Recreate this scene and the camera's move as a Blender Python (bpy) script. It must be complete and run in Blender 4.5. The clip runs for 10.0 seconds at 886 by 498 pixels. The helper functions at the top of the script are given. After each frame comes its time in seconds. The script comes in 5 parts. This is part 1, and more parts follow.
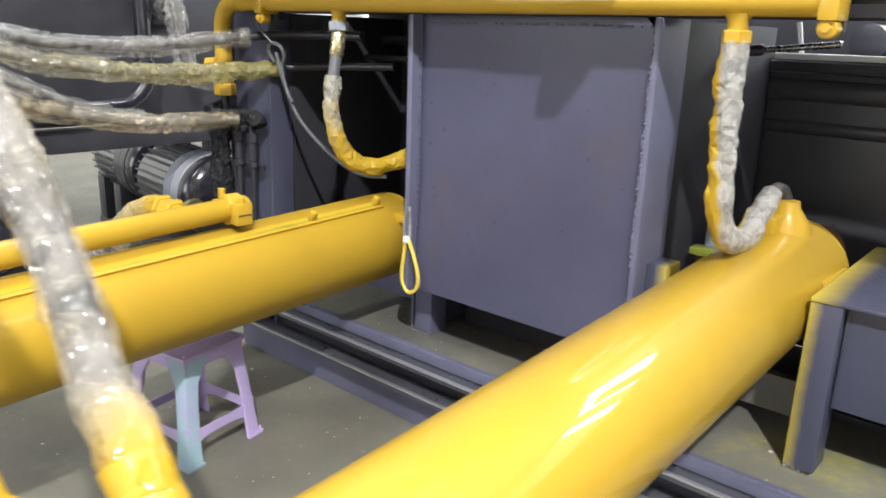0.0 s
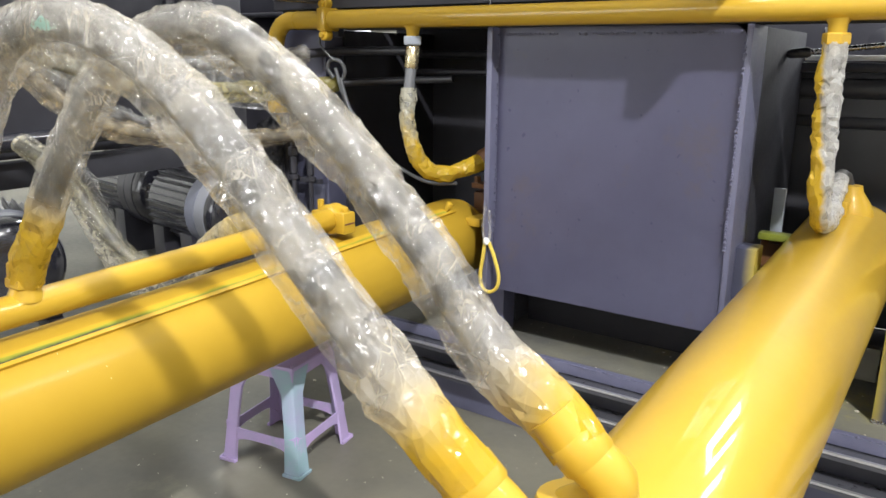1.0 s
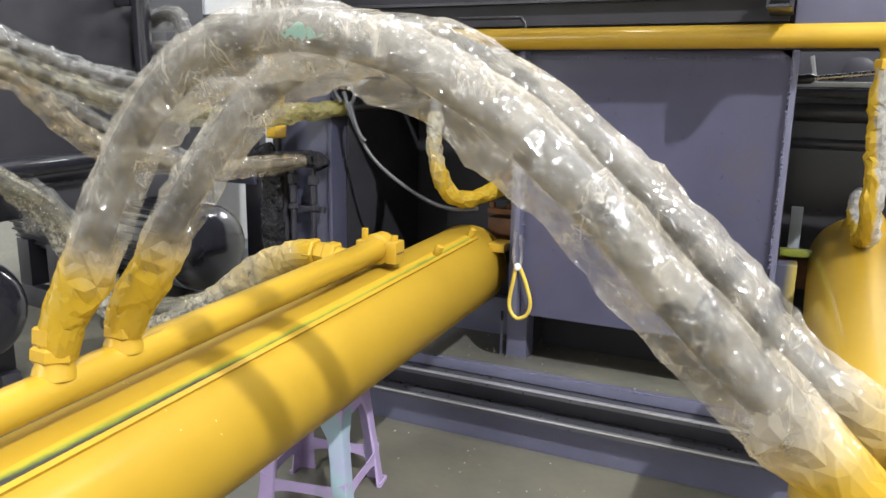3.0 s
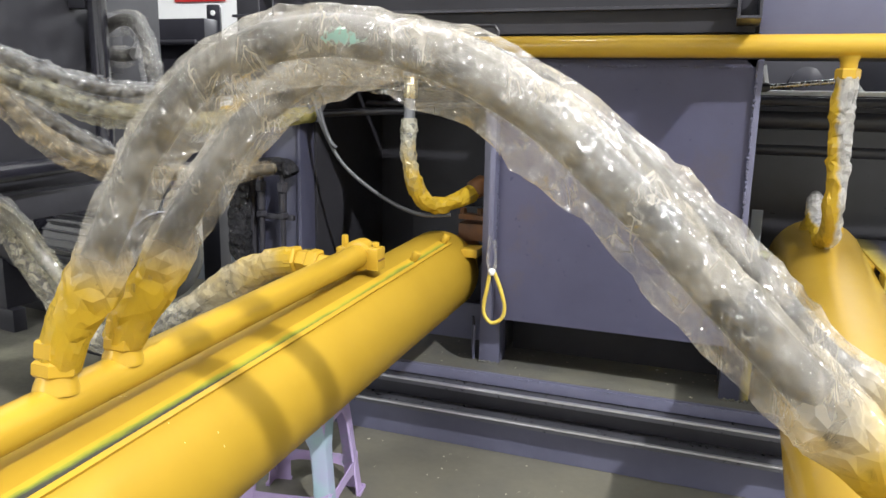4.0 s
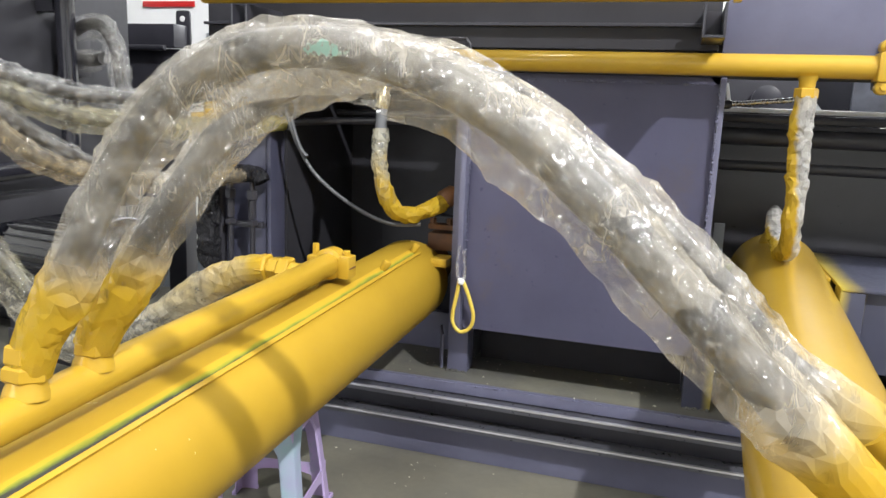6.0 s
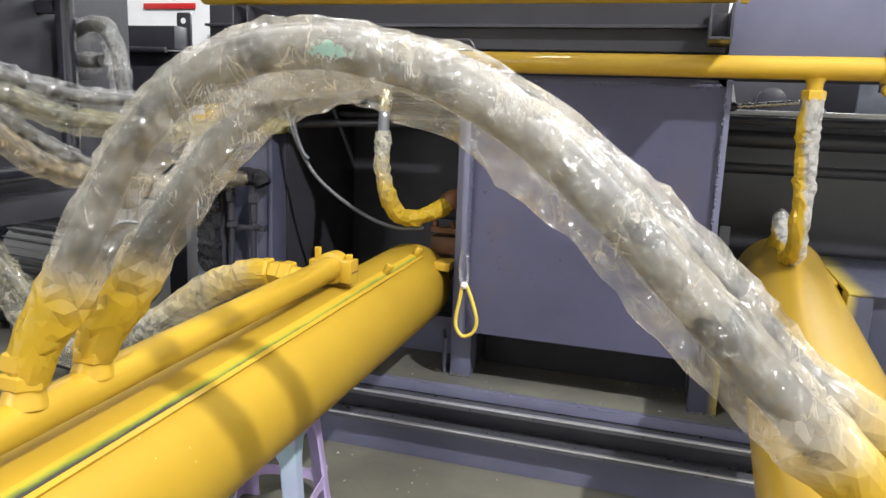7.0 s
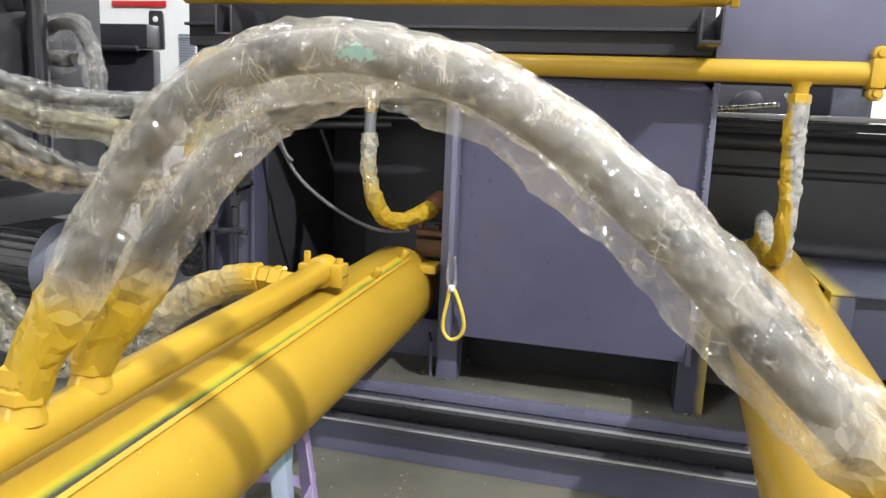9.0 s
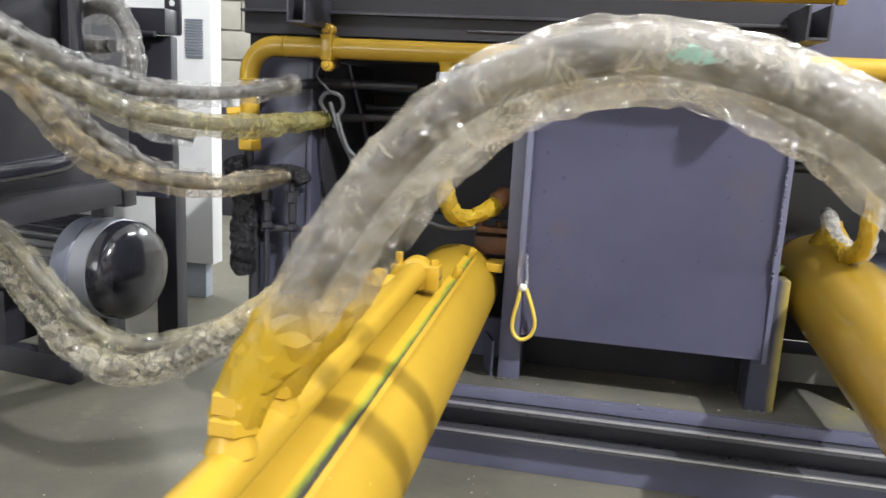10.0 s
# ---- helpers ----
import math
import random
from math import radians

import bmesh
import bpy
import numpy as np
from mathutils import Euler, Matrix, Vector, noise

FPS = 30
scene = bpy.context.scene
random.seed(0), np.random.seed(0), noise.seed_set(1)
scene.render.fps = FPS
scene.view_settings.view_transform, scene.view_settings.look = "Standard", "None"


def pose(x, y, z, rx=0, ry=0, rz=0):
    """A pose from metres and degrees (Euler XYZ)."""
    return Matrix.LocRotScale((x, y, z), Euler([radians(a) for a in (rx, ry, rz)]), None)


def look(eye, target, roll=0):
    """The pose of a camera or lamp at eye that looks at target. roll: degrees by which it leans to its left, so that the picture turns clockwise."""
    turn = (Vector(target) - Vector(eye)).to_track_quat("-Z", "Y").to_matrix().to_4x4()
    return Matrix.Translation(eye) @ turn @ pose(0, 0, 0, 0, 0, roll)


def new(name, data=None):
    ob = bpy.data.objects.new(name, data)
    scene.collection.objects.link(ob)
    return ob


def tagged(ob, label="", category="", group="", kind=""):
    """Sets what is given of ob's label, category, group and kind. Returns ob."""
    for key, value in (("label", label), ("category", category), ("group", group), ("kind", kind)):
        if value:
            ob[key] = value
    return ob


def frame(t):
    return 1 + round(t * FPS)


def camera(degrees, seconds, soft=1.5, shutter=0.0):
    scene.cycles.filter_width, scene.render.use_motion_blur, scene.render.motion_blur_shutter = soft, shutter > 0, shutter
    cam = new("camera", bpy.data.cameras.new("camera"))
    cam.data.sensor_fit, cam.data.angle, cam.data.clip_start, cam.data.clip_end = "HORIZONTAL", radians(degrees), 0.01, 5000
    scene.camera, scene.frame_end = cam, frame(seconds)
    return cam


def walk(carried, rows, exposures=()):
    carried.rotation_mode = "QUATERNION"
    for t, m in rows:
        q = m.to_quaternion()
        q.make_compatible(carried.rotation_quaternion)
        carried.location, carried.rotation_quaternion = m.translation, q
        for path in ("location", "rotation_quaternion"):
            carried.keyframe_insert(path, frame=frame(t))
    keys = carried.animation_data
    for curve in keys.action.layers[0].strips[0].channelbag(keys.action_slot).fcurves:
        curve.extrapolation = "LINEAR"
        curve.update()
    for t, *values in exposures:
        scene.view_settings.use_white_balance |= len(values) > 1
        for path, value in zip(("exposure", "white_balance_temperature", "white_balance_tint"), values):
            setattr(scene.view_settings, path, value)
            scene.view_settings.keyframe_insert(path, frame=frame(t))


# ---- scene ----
cam = camera(61.1, 10.0, shutter=0.3)
PATH = [
    (0, (0.229, 0.197, 1.097), (-1.026, 1.655, 0.549), 2.0),
    (0.5, (0.045, -0.055, 1.086), (-1.121, 1.486, 0.57), 1.0),
    (1, (-0.053, -0.157, 1.073), (-1.154, 1.436, 0.572), 0.5),
    (1.5, (-0.107, -0.238, 1.072), (-1.131, 1.411, 0.592), 0.8),
    (2, (-0.222, -0.264, 1.054), (-1.197, 1.42, 0.591), 1.0),
    (2.5, (-0.344, -0.263, 1.059), (-1.236, 1.471, 0.616), 1.3),
    (2.7, (-0.398, -0.284, 1.057), (-1.264, 1.465, 0.621), 1.1),
    (3.8, (-0.553, -0.367, 1.051), (-1.245, 1.464, 0.642), 1.0),
    (4, (-0.557, -0.369, 1.05), (-1.228, 1.471, 0.645), 1.1),
    (4.5, (-0.555, -0.38, 1.051), (-1.185, 1.477, 0.66), 1.6),
    (5, (-0.549, -0.393, 1.052), (-1.151, 1.476, 0.671), 2.0),
    (5.5, (-0.554, -0.396, 1.052), (-1.141, 1.478, 0.674), 2.2),
    (7, (-0.575, -0.373, 1.052), (-1.164, 1.502, 0.681), 2.2),
    (7.5, (-0.577, -0.375, 1.054), (-1.173, 1.499, 0.69), 2.0),
    (8, (-0.578, -0.382, 1.056), (-1.168, 1.495, 0.695), 2.1),
    (8.5, (-0.586, -0.385, 1.056), (-1.146, 1.501, 0.695), 2.2),
    (9, (-0.642, -0.375, 1.054), (-1.14, 1.527, 0.687), 2.4),
    (9.5, (-0.787, -0.365, 1.062), (-1.211, 1.552, 0.686), 2.7),
    (10, (-0.989, -0.39, 1.054), (-1.35, 1.538, 0.663), 3.0),
]
walk(cam, [(t, look(eye, target, roll)) for t, eye, target, roll in PATH], [(0, 0.14), (0.6, 0.06), (1.2, 0.0), (10, 0.0)])

# ---- world and lamps ----
world = bpy.data.worlds.new("hall_air")
scene.world = world
world.use_nodes = True
world.node_tree.nodes["Background"].inputs[0].default_value = (0.8, 0.88, 1.0, 1)
world.node_tree.nodes["Background"].inputs[1].default_value = 0.25


def lamp(name, eye, target, size, power, colour=(1, 1, 1), size_y=None):
    data = bpy.data.lights.new(name, "AREA")
    data.shape = "RECTANGLE" if size_y else "DISK"
    data.size, data.energy, data.color = size, power, colour
    if size_y:
        data.size_y = size_y
    ob = new(name, data)
    ob.matrix_world = look(eye, target)
    return ob


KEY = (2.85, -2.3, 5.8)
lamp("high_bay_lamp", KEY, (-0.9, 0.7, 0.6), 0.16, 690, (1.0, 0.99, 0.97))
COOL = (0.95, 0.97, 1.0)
# Overhead strips added for soft fill; no fixtures are modelled
lamp("added_strip_lamp", (-2.2, -1.8, 6.3), (-1.6, 0.6, 0), 0.35, 160, COOL, 3.2)
lamp("added_strip_lamp", (3.2, -0.5, 6.3), (1.0, 0.8, 0), 0.35, 150, COOL, 3.2)
# Broad fill added at the south wall; no doorway is built there
lamp("front_fill", (-3.6, -6.9, 2.4), (-1.6, 1.5, 1.0), 6.4, 330, COOL, 3.4)
# Another added strip, filling the flanks of the cylinders
lamp("added_strip_lamp", (4.6, 2.2, 6.3), (2.0, 1.5, 0), 0.35, 130, COOL, 3.2)
for x, wide, power in ((-2.3, 0.4, 60), (0.9, 1.3, 300), (2.4, 0.35, 55)):
    lamp("rear_window_daylight", (x, 8.9, 4.25), (x, 0, 4.2), wide, power, COOL, 1.9)
# Added strip that brightens the cabinet corner
lamp("added_strip_lamp", (-4.6, 4.6, 6.3), (-4.2, 4.2, 0), 0.35, 360, COOL, 3.2)
lamp("added_strip_lamp", (3.0, 6.0, 6.2), (2.9, 5.5, 0), 0.35, 420, COOL, 3.2)


# ---- materials ----
def material(name):
    m = bpy.data.materials.new(name)
    m.use_nodes = True
    n = m.node_tree.nodes
    return m, n, m.node_tree.links, n["Principled BSDF"]


def ramp(n, stops):
    r = n.new("ShaderNodeValToRGB")
    e = r.color_ramp.elements
    while len(e) < len(stops):
        e.new(0.5)
    for k, (p, c) in zip(e, stops):
        k.position, k.color = p, (*c, 1) if len(c) == 3 else c
    return r


def noise_node(n, l, scale, detail=4.0, rough=0.55, coord=None):
    tx = n.new("ShaderNodeTexNoise")
    tx.inputs["Scale"].default_value = scale
    tx.inputs["Detail"].default_value = detail
    tx.inputs["Roughness"].default_value = rough
    if coord:
        l.new(coord, tx.inputs["Vector"])
    return tx


def paint(name, base, dark, rough=(0.25, 0.4), metal=0.0, grain=60.0, blot=5.0, bump=0.08, coat=0.0, dist=0.002, stain_or_bloom=None):
    """Sprayed or worn surface: blotches, fine grain, roughness that varies, orange-peel relief."""
    m, n, l, b = material(name)
    geo = n.new("ShaderNodeTexCoord").outputs["Object"]
    big = noise_node(n, l, blot, 5, 0.6, geo)
    fine = noise_node(n, l, grain, 3, 0.5, geo)
    r = ramp(n, [(0.35, dark), (0.65, base)])
    l.new(big.outputs["Fac"], r.inputs["Fac"])
    out = r.outputs["Color"]
    if stain_or_bloom:
        sm = ramp(n, [(0.58, (0, 0, 0)), (0.75, (1, 1, 1))])
        st = noise_node(n, l, blot * 0.6 + 1.3, 6, 0.7, geo)
        l.new(st.outputs["Fac"], sm.inputs["Fac"])
        mx = n.new("ShaderNodeMix")
        mx.data_type = "RGBA"
        l.new(sm.outputs["Color"], mx.inputs["Factor"])
        l.new(out, mx.inputs[6])
        mx.inputs[7].default_value = (*stain_or_bloom, 1)
        out = mx.outputs[2]
    l.new(out, b.inputs["Base Color"])
    rr = n.new("ShaderNodeMapRange")
    rr.inputs["To Min"].default_value, rr.inputs["To Max"].default_value = rough
    l.new(fine.outputs["Fac"], rr.inputs["Value"])
    l.new(rr.outputs["Result"], b.inputs["Roughness"])
    b.inputs["Metallic"].default_value = metal
    b.inputs["Coat Weight"].default_value = coat
    b.inputs["Coat Roughness"].default_value = 0.045
    if not bump:
        return m
    bp = n.new("ShaderNodeBump")
    bp.inputs["Strength"].default_value = bump
    bp.inputs["Distance"].default_value = dist
    l.new(fine.outputs["Fac"], bp.inputs["Height"])
    l.new(bp.outputs["Normal"], b.inputs["Normal"])
    return m


YELLOW = paint("yellow_enamel", (0.480, 0.302, 0.026), (0.460, 0.286, 0.024), (0.5, 0.55), grain=38, blot=6, bump=0.05, coat=0.6)
YELLOW.node_tree.nodes["Principled BSDF"].inputs["Specular IOR Level"].default_value = 0.25
SATIN = paint("yellow_satin_enamel", (0.440, 0.280, 0.026), (0.420, 0.264, 0.024), (0.55, 0.6), grain=38, blot=6, bump=0.03, coat=0.12)
SATIN.node_tree.nodes["Principled BSDF"].inputs["Specular IOR Level"].default_value = 0.2
SATIN.node_tree.nodes["Principled BSDF"].inputs["Coat Roughness"].default_value = 0.22
NAVY = paint("navy_steel_paint", (0.125, 0.128, 0.198), (0.100, 0.102, 0.162), (0.32, 0.5), grain=90, blot=4, bump=0.12)
DARKNAVY = paint("dark_navy_paint", (0.068, 0.070, 0.112), (0.052, 0.054, 0.088), (0.3, 0.5), grain=90, blot=4, bump=0.10)
BLACK = paint("black_steel_paint", (0.036, 0.036, 0.046), (0.024, 0.024, 0.032), (0.25, 0.45), grain=80, blot=5, bump=0.10)
STEEL = paint("bright_steel", (0.55, 0.55, 0.56), (0.38, 0.38, 0.40), (0.18, 0.35), metal=1.0, grain=120, blot=12)
WORN = paint("worn_rail_steel", (0.17, 0.172, 0.20), (0.12, 0.122, 0.15), (0.24, 0.34), metal=0.6, grain=60, blot=3, bump=0.02)
# Dull near-black; on the bay sheets it carries shade as colour
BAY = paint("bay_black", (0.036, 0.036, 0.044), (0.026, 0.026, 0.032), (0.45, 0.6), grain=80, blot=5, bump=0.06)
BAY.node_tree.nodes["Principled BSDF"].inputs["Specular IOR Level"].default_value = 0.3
# Pale metal that carries the rail edges' highlight in its colour
POLISHED_GLINT = paint("polished_edge_glint", (0.80, 0.80, 0.83), (0.62, 0.62, 0.66), (0.26, 0.34), metal=0.85, grain=20, blot=1.2, bump=0.0)
BRASS = paint("zinc_ferrule", (0.72, 0.62, 0.40), (0.55, 0.48, 0.30), (0.2, 0.35), metal=0.9)
GREY = paint("grey_paint", (0.34, 0.37, 0.42), (0.27, 0.30, 0.36), (0.4, 0.6))
WHITE = paint("white_cabinet_paint", (0.78, 0.79, 0.80), (0.72, 0.73, 0.75), (0.35, 0.5), bump=0.04)
RED = paint("red_paint", (0.55, 0.03, 0.03), (0.48, 0.02, 0.02))
FLOOR = paint("painted_concrete", (0.165, 0.157, 0.122), (0.108, 0.104, 0.088), (0.35, 0.6), grain=45, blot=2.2, bump=0.15, stain_or_bloom=(0.20, 0.20, 0.145))
DECK = paint("overspray_deck", (0.155, 0.15, 0.115), (0.09, 0.09, 0.085), (0.4, 0.65), grain=70, blot=3, bump=0.2, stain_or_bloom=(0.27, 0.25, 0.07))
LILAC = paint("lilac_plastic", (0.44, 0.33, 0.58), (0.36, 0.30, 0.50), (0.3, 0.45), grain=40, blot=7, stain_or_bloom=(0.22, 0.33, 0.36))
TEAL = paint("teal_sprayed_plastic", (0.26, 0.40, 0.44), (0.30, 0.32, 0.46), (0.35, 0.5), grain=40, blot=9, stain_or_bloom=(0.42, 0.36, 0.55))
RUST = paint("rusty_primer", (0.20, 0.085, 0.03), (0.10, 0.045, 0.02), (0.5, 0.75), grain=60, blot=14)
OLIVE = paint("green_overspray", (0.22, 0.25, 0.03), (0.03, 0.032, 0.03), (0.35, 0.55), grain=60, blot=7)
PLASTER = paint("hall_wall_plaster", (0.74, 0.74, 0.72), (0.68, 0.68, 0.66), (0.6, 0.8), blot=1.2)


# ---- mesh helpers ----
def link(name, bm, mat, parent=None, label="", smooth=True, angle=40):
    me = bpy.data.meshes.new(name)
    bmesh.ops.recalc_face_normals(bm, faces=bm.faces)
    if smooth:
        for f in bm.faces:
            f.smooth = True
        for e in bm.edges:
            if len(e.link_faces) == 2 and e.calc_face_angle(0) > radians(angle):
                e.smooth = False
    bm.to_mesh(me)
    bm.free()
    me.materials.append(mat)
    ob = new(name, me)
    if parent:
        ob.parent = parent
    if label:
        tagged(ob, label)
    return ob


def part(name, bm, mat, parent, label=""):
    return link(name, bm, mat, parent, label, angle=11 if name.endswith("wrap") else 40)


def thing(name, label, category, at=(0, 0, 0), group="", kind=""):
    ob = new(name)
    ob.location = at
    ob.empty_display_size = 0.05
    return tagged(ob, label, category, group, kind)


def solid(name, bm, mat, label, category, group="", kind=""):
    return tagged(link(name, bm, mat), label, category, group, kind)


def box(x0, x1, y0, y1, z0, z1, bevel=0.003, bm=None):
    b = bmesh.new()
    bmesh.ops.create_cube(b, size=1.0)
    for v in b.verts:
        v.co = Vector(((x0 + x1) / 2 + v.co.x * (x1 - x0), (y0 + y1) / 2 + v.co.y * (y1 - y0), (z0 + z1) / 2 + v.co.z * (z1 - z0)))
    if bevel:
        bmesh.ops.bevel(b, geom=b.edges[:], offset=bevel, segments=2, affect="EDGES", profile=0.6)
    return join(bm, b) if bm else b


def join(bm, other):
    me = bpy.data.meshes.new("tmp")
    other.to_mesh(me)
    other.free()
    bm.from_mesh(me)
    bpy.data.meshes.remove(me)
    return bm


def turn(bm, m):
    bmesh.ops.transform(bm, matrix=m, verts=bm.verts)
    return bm


def axis_frame(a, b):
    """A matrix that lays the z axis from a towards b."""
    a, b = Vector(a), Vector(b)
    return Matrix.Translation(a) @ (b - a).to_track_quat("Z", "Y").to_matrix().to_4x4()


def lathe(profile, a, b, segs=32, bm=None):
    """Profile of (along, radius) turned round the line from a to b (along in metres)."""
    m = axis_frame(a, b)
    o = bmesh.new()
    rings = []
    for h, r in profile:
        rings.append([o.verts.new(m @ Vector((r * math.cos(k * math.tau / segs), r * math.sin(k * math.tau / segs), h))) for k in range(segs)])
    for p, q in zip(rings, rings[1:]):
        for k in range(segs):
            o.faces.new((p[k], p[(k + 1) % segs], q[(k + 1) % segs], q[k]))
    o.faces.new(rings[0])
    o.faces.new(rings[-1])
    return join(bm, o) if bm else o


def rod(a, b, r, segs=20, bm=None, bevel=0.12):
    h = (Vector(b) - Vector(a)).length
    e = min(r * bevel * 2, h * 0.2)
    return lathe([(0, r - e), (e, r), (h - e, r), (h, r - e)], a, b, segs, bm)


def hexnut(a, b, r, bm=None):
    h = (Vector(b) - Vector(a)).length
    e = r * 0.12
    return lathe([(0, r - e), (e, r), (h - e, r), (h, r - e)], a, b, 6, bm)


def smooth_path(pts, step=0.02):
    """Catmull-Rom through pts, in even steps."""
    P = [Vector(p) for p in pts]
    P = [P[0] * 2 - P[1]] + P + [P[-1] * 2 - P[-2]]
    raw = []
    for i in range(1, len(P) - 2):
        for k in range(16):
            t = k / 16
            a, b, c, d = P[i - 1:i + 3]
            raw.append(0.5 * ((2 * b) + (c - a) * t + (2 * a - 5 * b + 4 * c - d) * t * t + (3 * b - a - 3 * c + d) * t ** 3))
    raw.append(P[-2])
    out, acc = [raw[0]], 0.0
    for p, q in zip(raw, raw[1:]):
        acc += (q - p).length
        if acc >= step:
            out.append(q)
            acc = 0.0
    if (out[-1] - raw[-1]).length > step * 0.3:
        out.append(raw[-1])
    return out


def sweep(pts, radius, segs=16, step=0.02, shape=None, bm=None, caps=True):
    """A tube along pts. radius: number or f(u); shape(u, angle, place) -> (scale, shift) for wrinkles and sag. UV: along, round."""
    C = smooth_path(pts, step)
    n = len(C)
    o = bmesh.new()
    uv = o.loops.layers.uv.new("uv")
    side = None
    rings = []
    for i, c in enumerate(C):
        d = (C[min(i + 1, n - 1)] - C[max(i - 1, 0)]).normalized()
        if side is None:
            side = d.orthogonal().normalized()
        side = (side - d * side.dot(d)).normalized()
        up = d.cross(side)
        u = i / (n - 1)
        r = radius(u) if callable(radius) else radius
        ring = []
        for k in range(segs):
            a = k * math.tau / segs
            w = side * math.cos(a) + up * math.sin(a)
            p = c + w * r
            if shape:
                s, shift = shape(u, w, p)
                p = c + w * (r * s) + shift
            ring.append(o.verts.new(p))
        rings.append(ring)
    for i in range(n - 1):
        for k in range(segs):
            f = o.faces.new((rings[i][k], rings[i][(k + 1) % segs], rings[i + 1][(k + 1) % segs], rings[i + 1][k]))
            for lp, (uu, vv) in zip(f.loops, ((i, k), (i, k + 1), (i + 1, k + 1), (i + 1, k))):
                lp[uv].uv = (uu / (n - 1), vv / segs)
    if caps:
        o.faces.new(rings[0])
        o.faces.new(rings[-1])
    return join(bm, o) if bm else o


def film_material(name, alpha, tint, spray=(), brown=0.0, scale=30.0, soft=12.0, depth=0.16, rough=0.12, mark=None, lines_white=0.26, facets=(70, 0.5), through_light=0.4, aslant=None, spray_rgb=(0.64, 0.425, 0.035), spray_cover=0.96, shine=0.042):
    """Crinkled wrap: see-through sheet, milky in clouds and along creases, crease glints whitened in, gloss on top.
    spray: (from, to, soft) stretches with yellow paint; mark: (centre, size) of a dab of teal paint;
    aslant: paint blown from one side, as a direction with its fading range."""
    m, n, l, b = material(name)
    n.remove(b)
    co = n.new("ShaderNodeTexCoord").outputs["Object"]
    sep = n.new("ShaderNodeSeparateXYZ")
    l.new(n.new("ShaderNodeUVMap").outputs["UV"], sep.inputs[0])
    warp = noise_node(n, l, scale * 0.45, 3, 0.6, co)
    mixv = n.new("ShaderNodeVectorMath")
    mixv.operation = "MULTIPLY_ADD"
    l.new(warp.outputs["Color"], mixv.inputs[0])
    mixv.inputs[1].default_value = (0.8 / scale,) * 3
    l.new(co, mixv.inputs[2])
    # long sharp creases in three leanings, flat panels between
    total, lines = None, None
    for k, (turned, long_) in enumerate((((0.5, 0.3, 0.2), 0.25), ((-0.7, 0.4, 0.9), 0.2), ((1.2, -0.8, 0.3), 0.5), ((0.2, 1.1, -0.6), 0.3))):
        mp = n.new("ShaderNodeMapping")
        mp.inputs["Rotation"].default_value = turned
        mp.inputs["Scale"].default_value = (1, 1, long_)
        l.new(mixv.outputs[0], mp.inputs["Vector"])
        v = n.new("ShaderNodeTexVoronoi")
        v.feature = "DISTANCE_TO_EDGE"
        v.inputs["Scale"].default_value = scale * (0.8, 1.3, 2.2, 3.4)[k]
        l.new(mp.outputs[0], v.inputs["Vector"])
        pan = n.new("ShaderNodeMapRange")
        pan.inputs["From Max"].default_value = 0.22
        pan.inputs["To Max"].default_value = (1.0, 0.8, 0.45, 0.3)[k]
        l.new(v.outputs["Distance"], pan.inputs["Value"])
        ad = n.new("ShaderNodeMath")
        l.new(pan.outputs["Result"], ad.inputs[0])
        if total:
            l.new(total, ad.inputs[1])
        else:
            ad.inputs[1].default_value = 0.0
        total = ad.outputs[0]
        if k == 1:
            lines = v.outputs["Distance"]
        elif k == 3:
            least = n.new("ShaderNodeMath")
            least.operation = "MINIMUM"
            l.new(lines, least.inputs[0])
            l.new(v.outputs["Distance"], least.inputs[1])
            lines = least.outputs[0]
    bp = n.new("ShaderNodeBump")
    bp.inputs["Strength"].default_value = 0.85
    bp.inputs["Distance"].default_value = depth / scale
    l.new(total, bp.inputs["Height"])
    # flat crumpled facets, each tilted its own way
    normal = bp.outputs["Normal"]
    panels = None
    for size, tilt in ((facets[0], facets[1]), (facets[0] * 2.3, facets[1] * 0.7)):
        cell = n.new("ShaderNodeTexVoronoi")
        cell.inputs["Scale"].default_value = size
        l.new(mixv.outputs[0], cell.inputs["Vector"])
        apart, lean, prod = (n.new("ShaderNodeVectorMath") for k in range(3))
        apart.operation, lean.operation, prod.operation = "SUBTRACT", "SUBTRACT", "DOT_PRODUCT"
        l.new(mixv.outputs[0], apart.inputs[0])
        l.new(cell.outputs["Position"], apart.inputs[1])
        l.new(cell.outputs["Color"], lean.inputs[0])
        lean.inputs[1].default_value = (0.5, 0.5, 0.5)
        l.new(apart.outputs[0], prod.inputs[0])
        l.new(lean.outputs[0], prod.inputs[1])
        fb = n.new("ShaderNodeBump")
        fb.inputs["Strength"].default_value = 1.0
        fb.inputs["Distance"].default_value = tilt
        l.new(prod.outputs["Value"], fb.inputs["Height"])
        l.new(normal, fb.inputs["Normal"])
        normal = fb.outputs["Normal"]
        if not panels:
            split = n.new("ShaderNodeSeparateXYZ")
            l.new(lean.outputs[0], split.inputs[0])
            panels = split.outputs[0]
    dirt = noise_node(n, l, soft * 0.8, 4, 0.55, co)
    tintr = ramp(n, [(0.38, tint), (0.68, tuple(c * (1 - brown * k) for c, k in zip(tint, (0.16, 0.32, 0.66))))])
    l.new(dirt.outputs["Fac"], tintr.inputs["Fac"])
    # thin milky lines on the creases, with their highlights put into the whiteness
    line = n.new("ShaderNodeMapRange")
    line.inputs["From Min"].default_value, line.inputs["From Max"].default_value = 0.0, 0.035
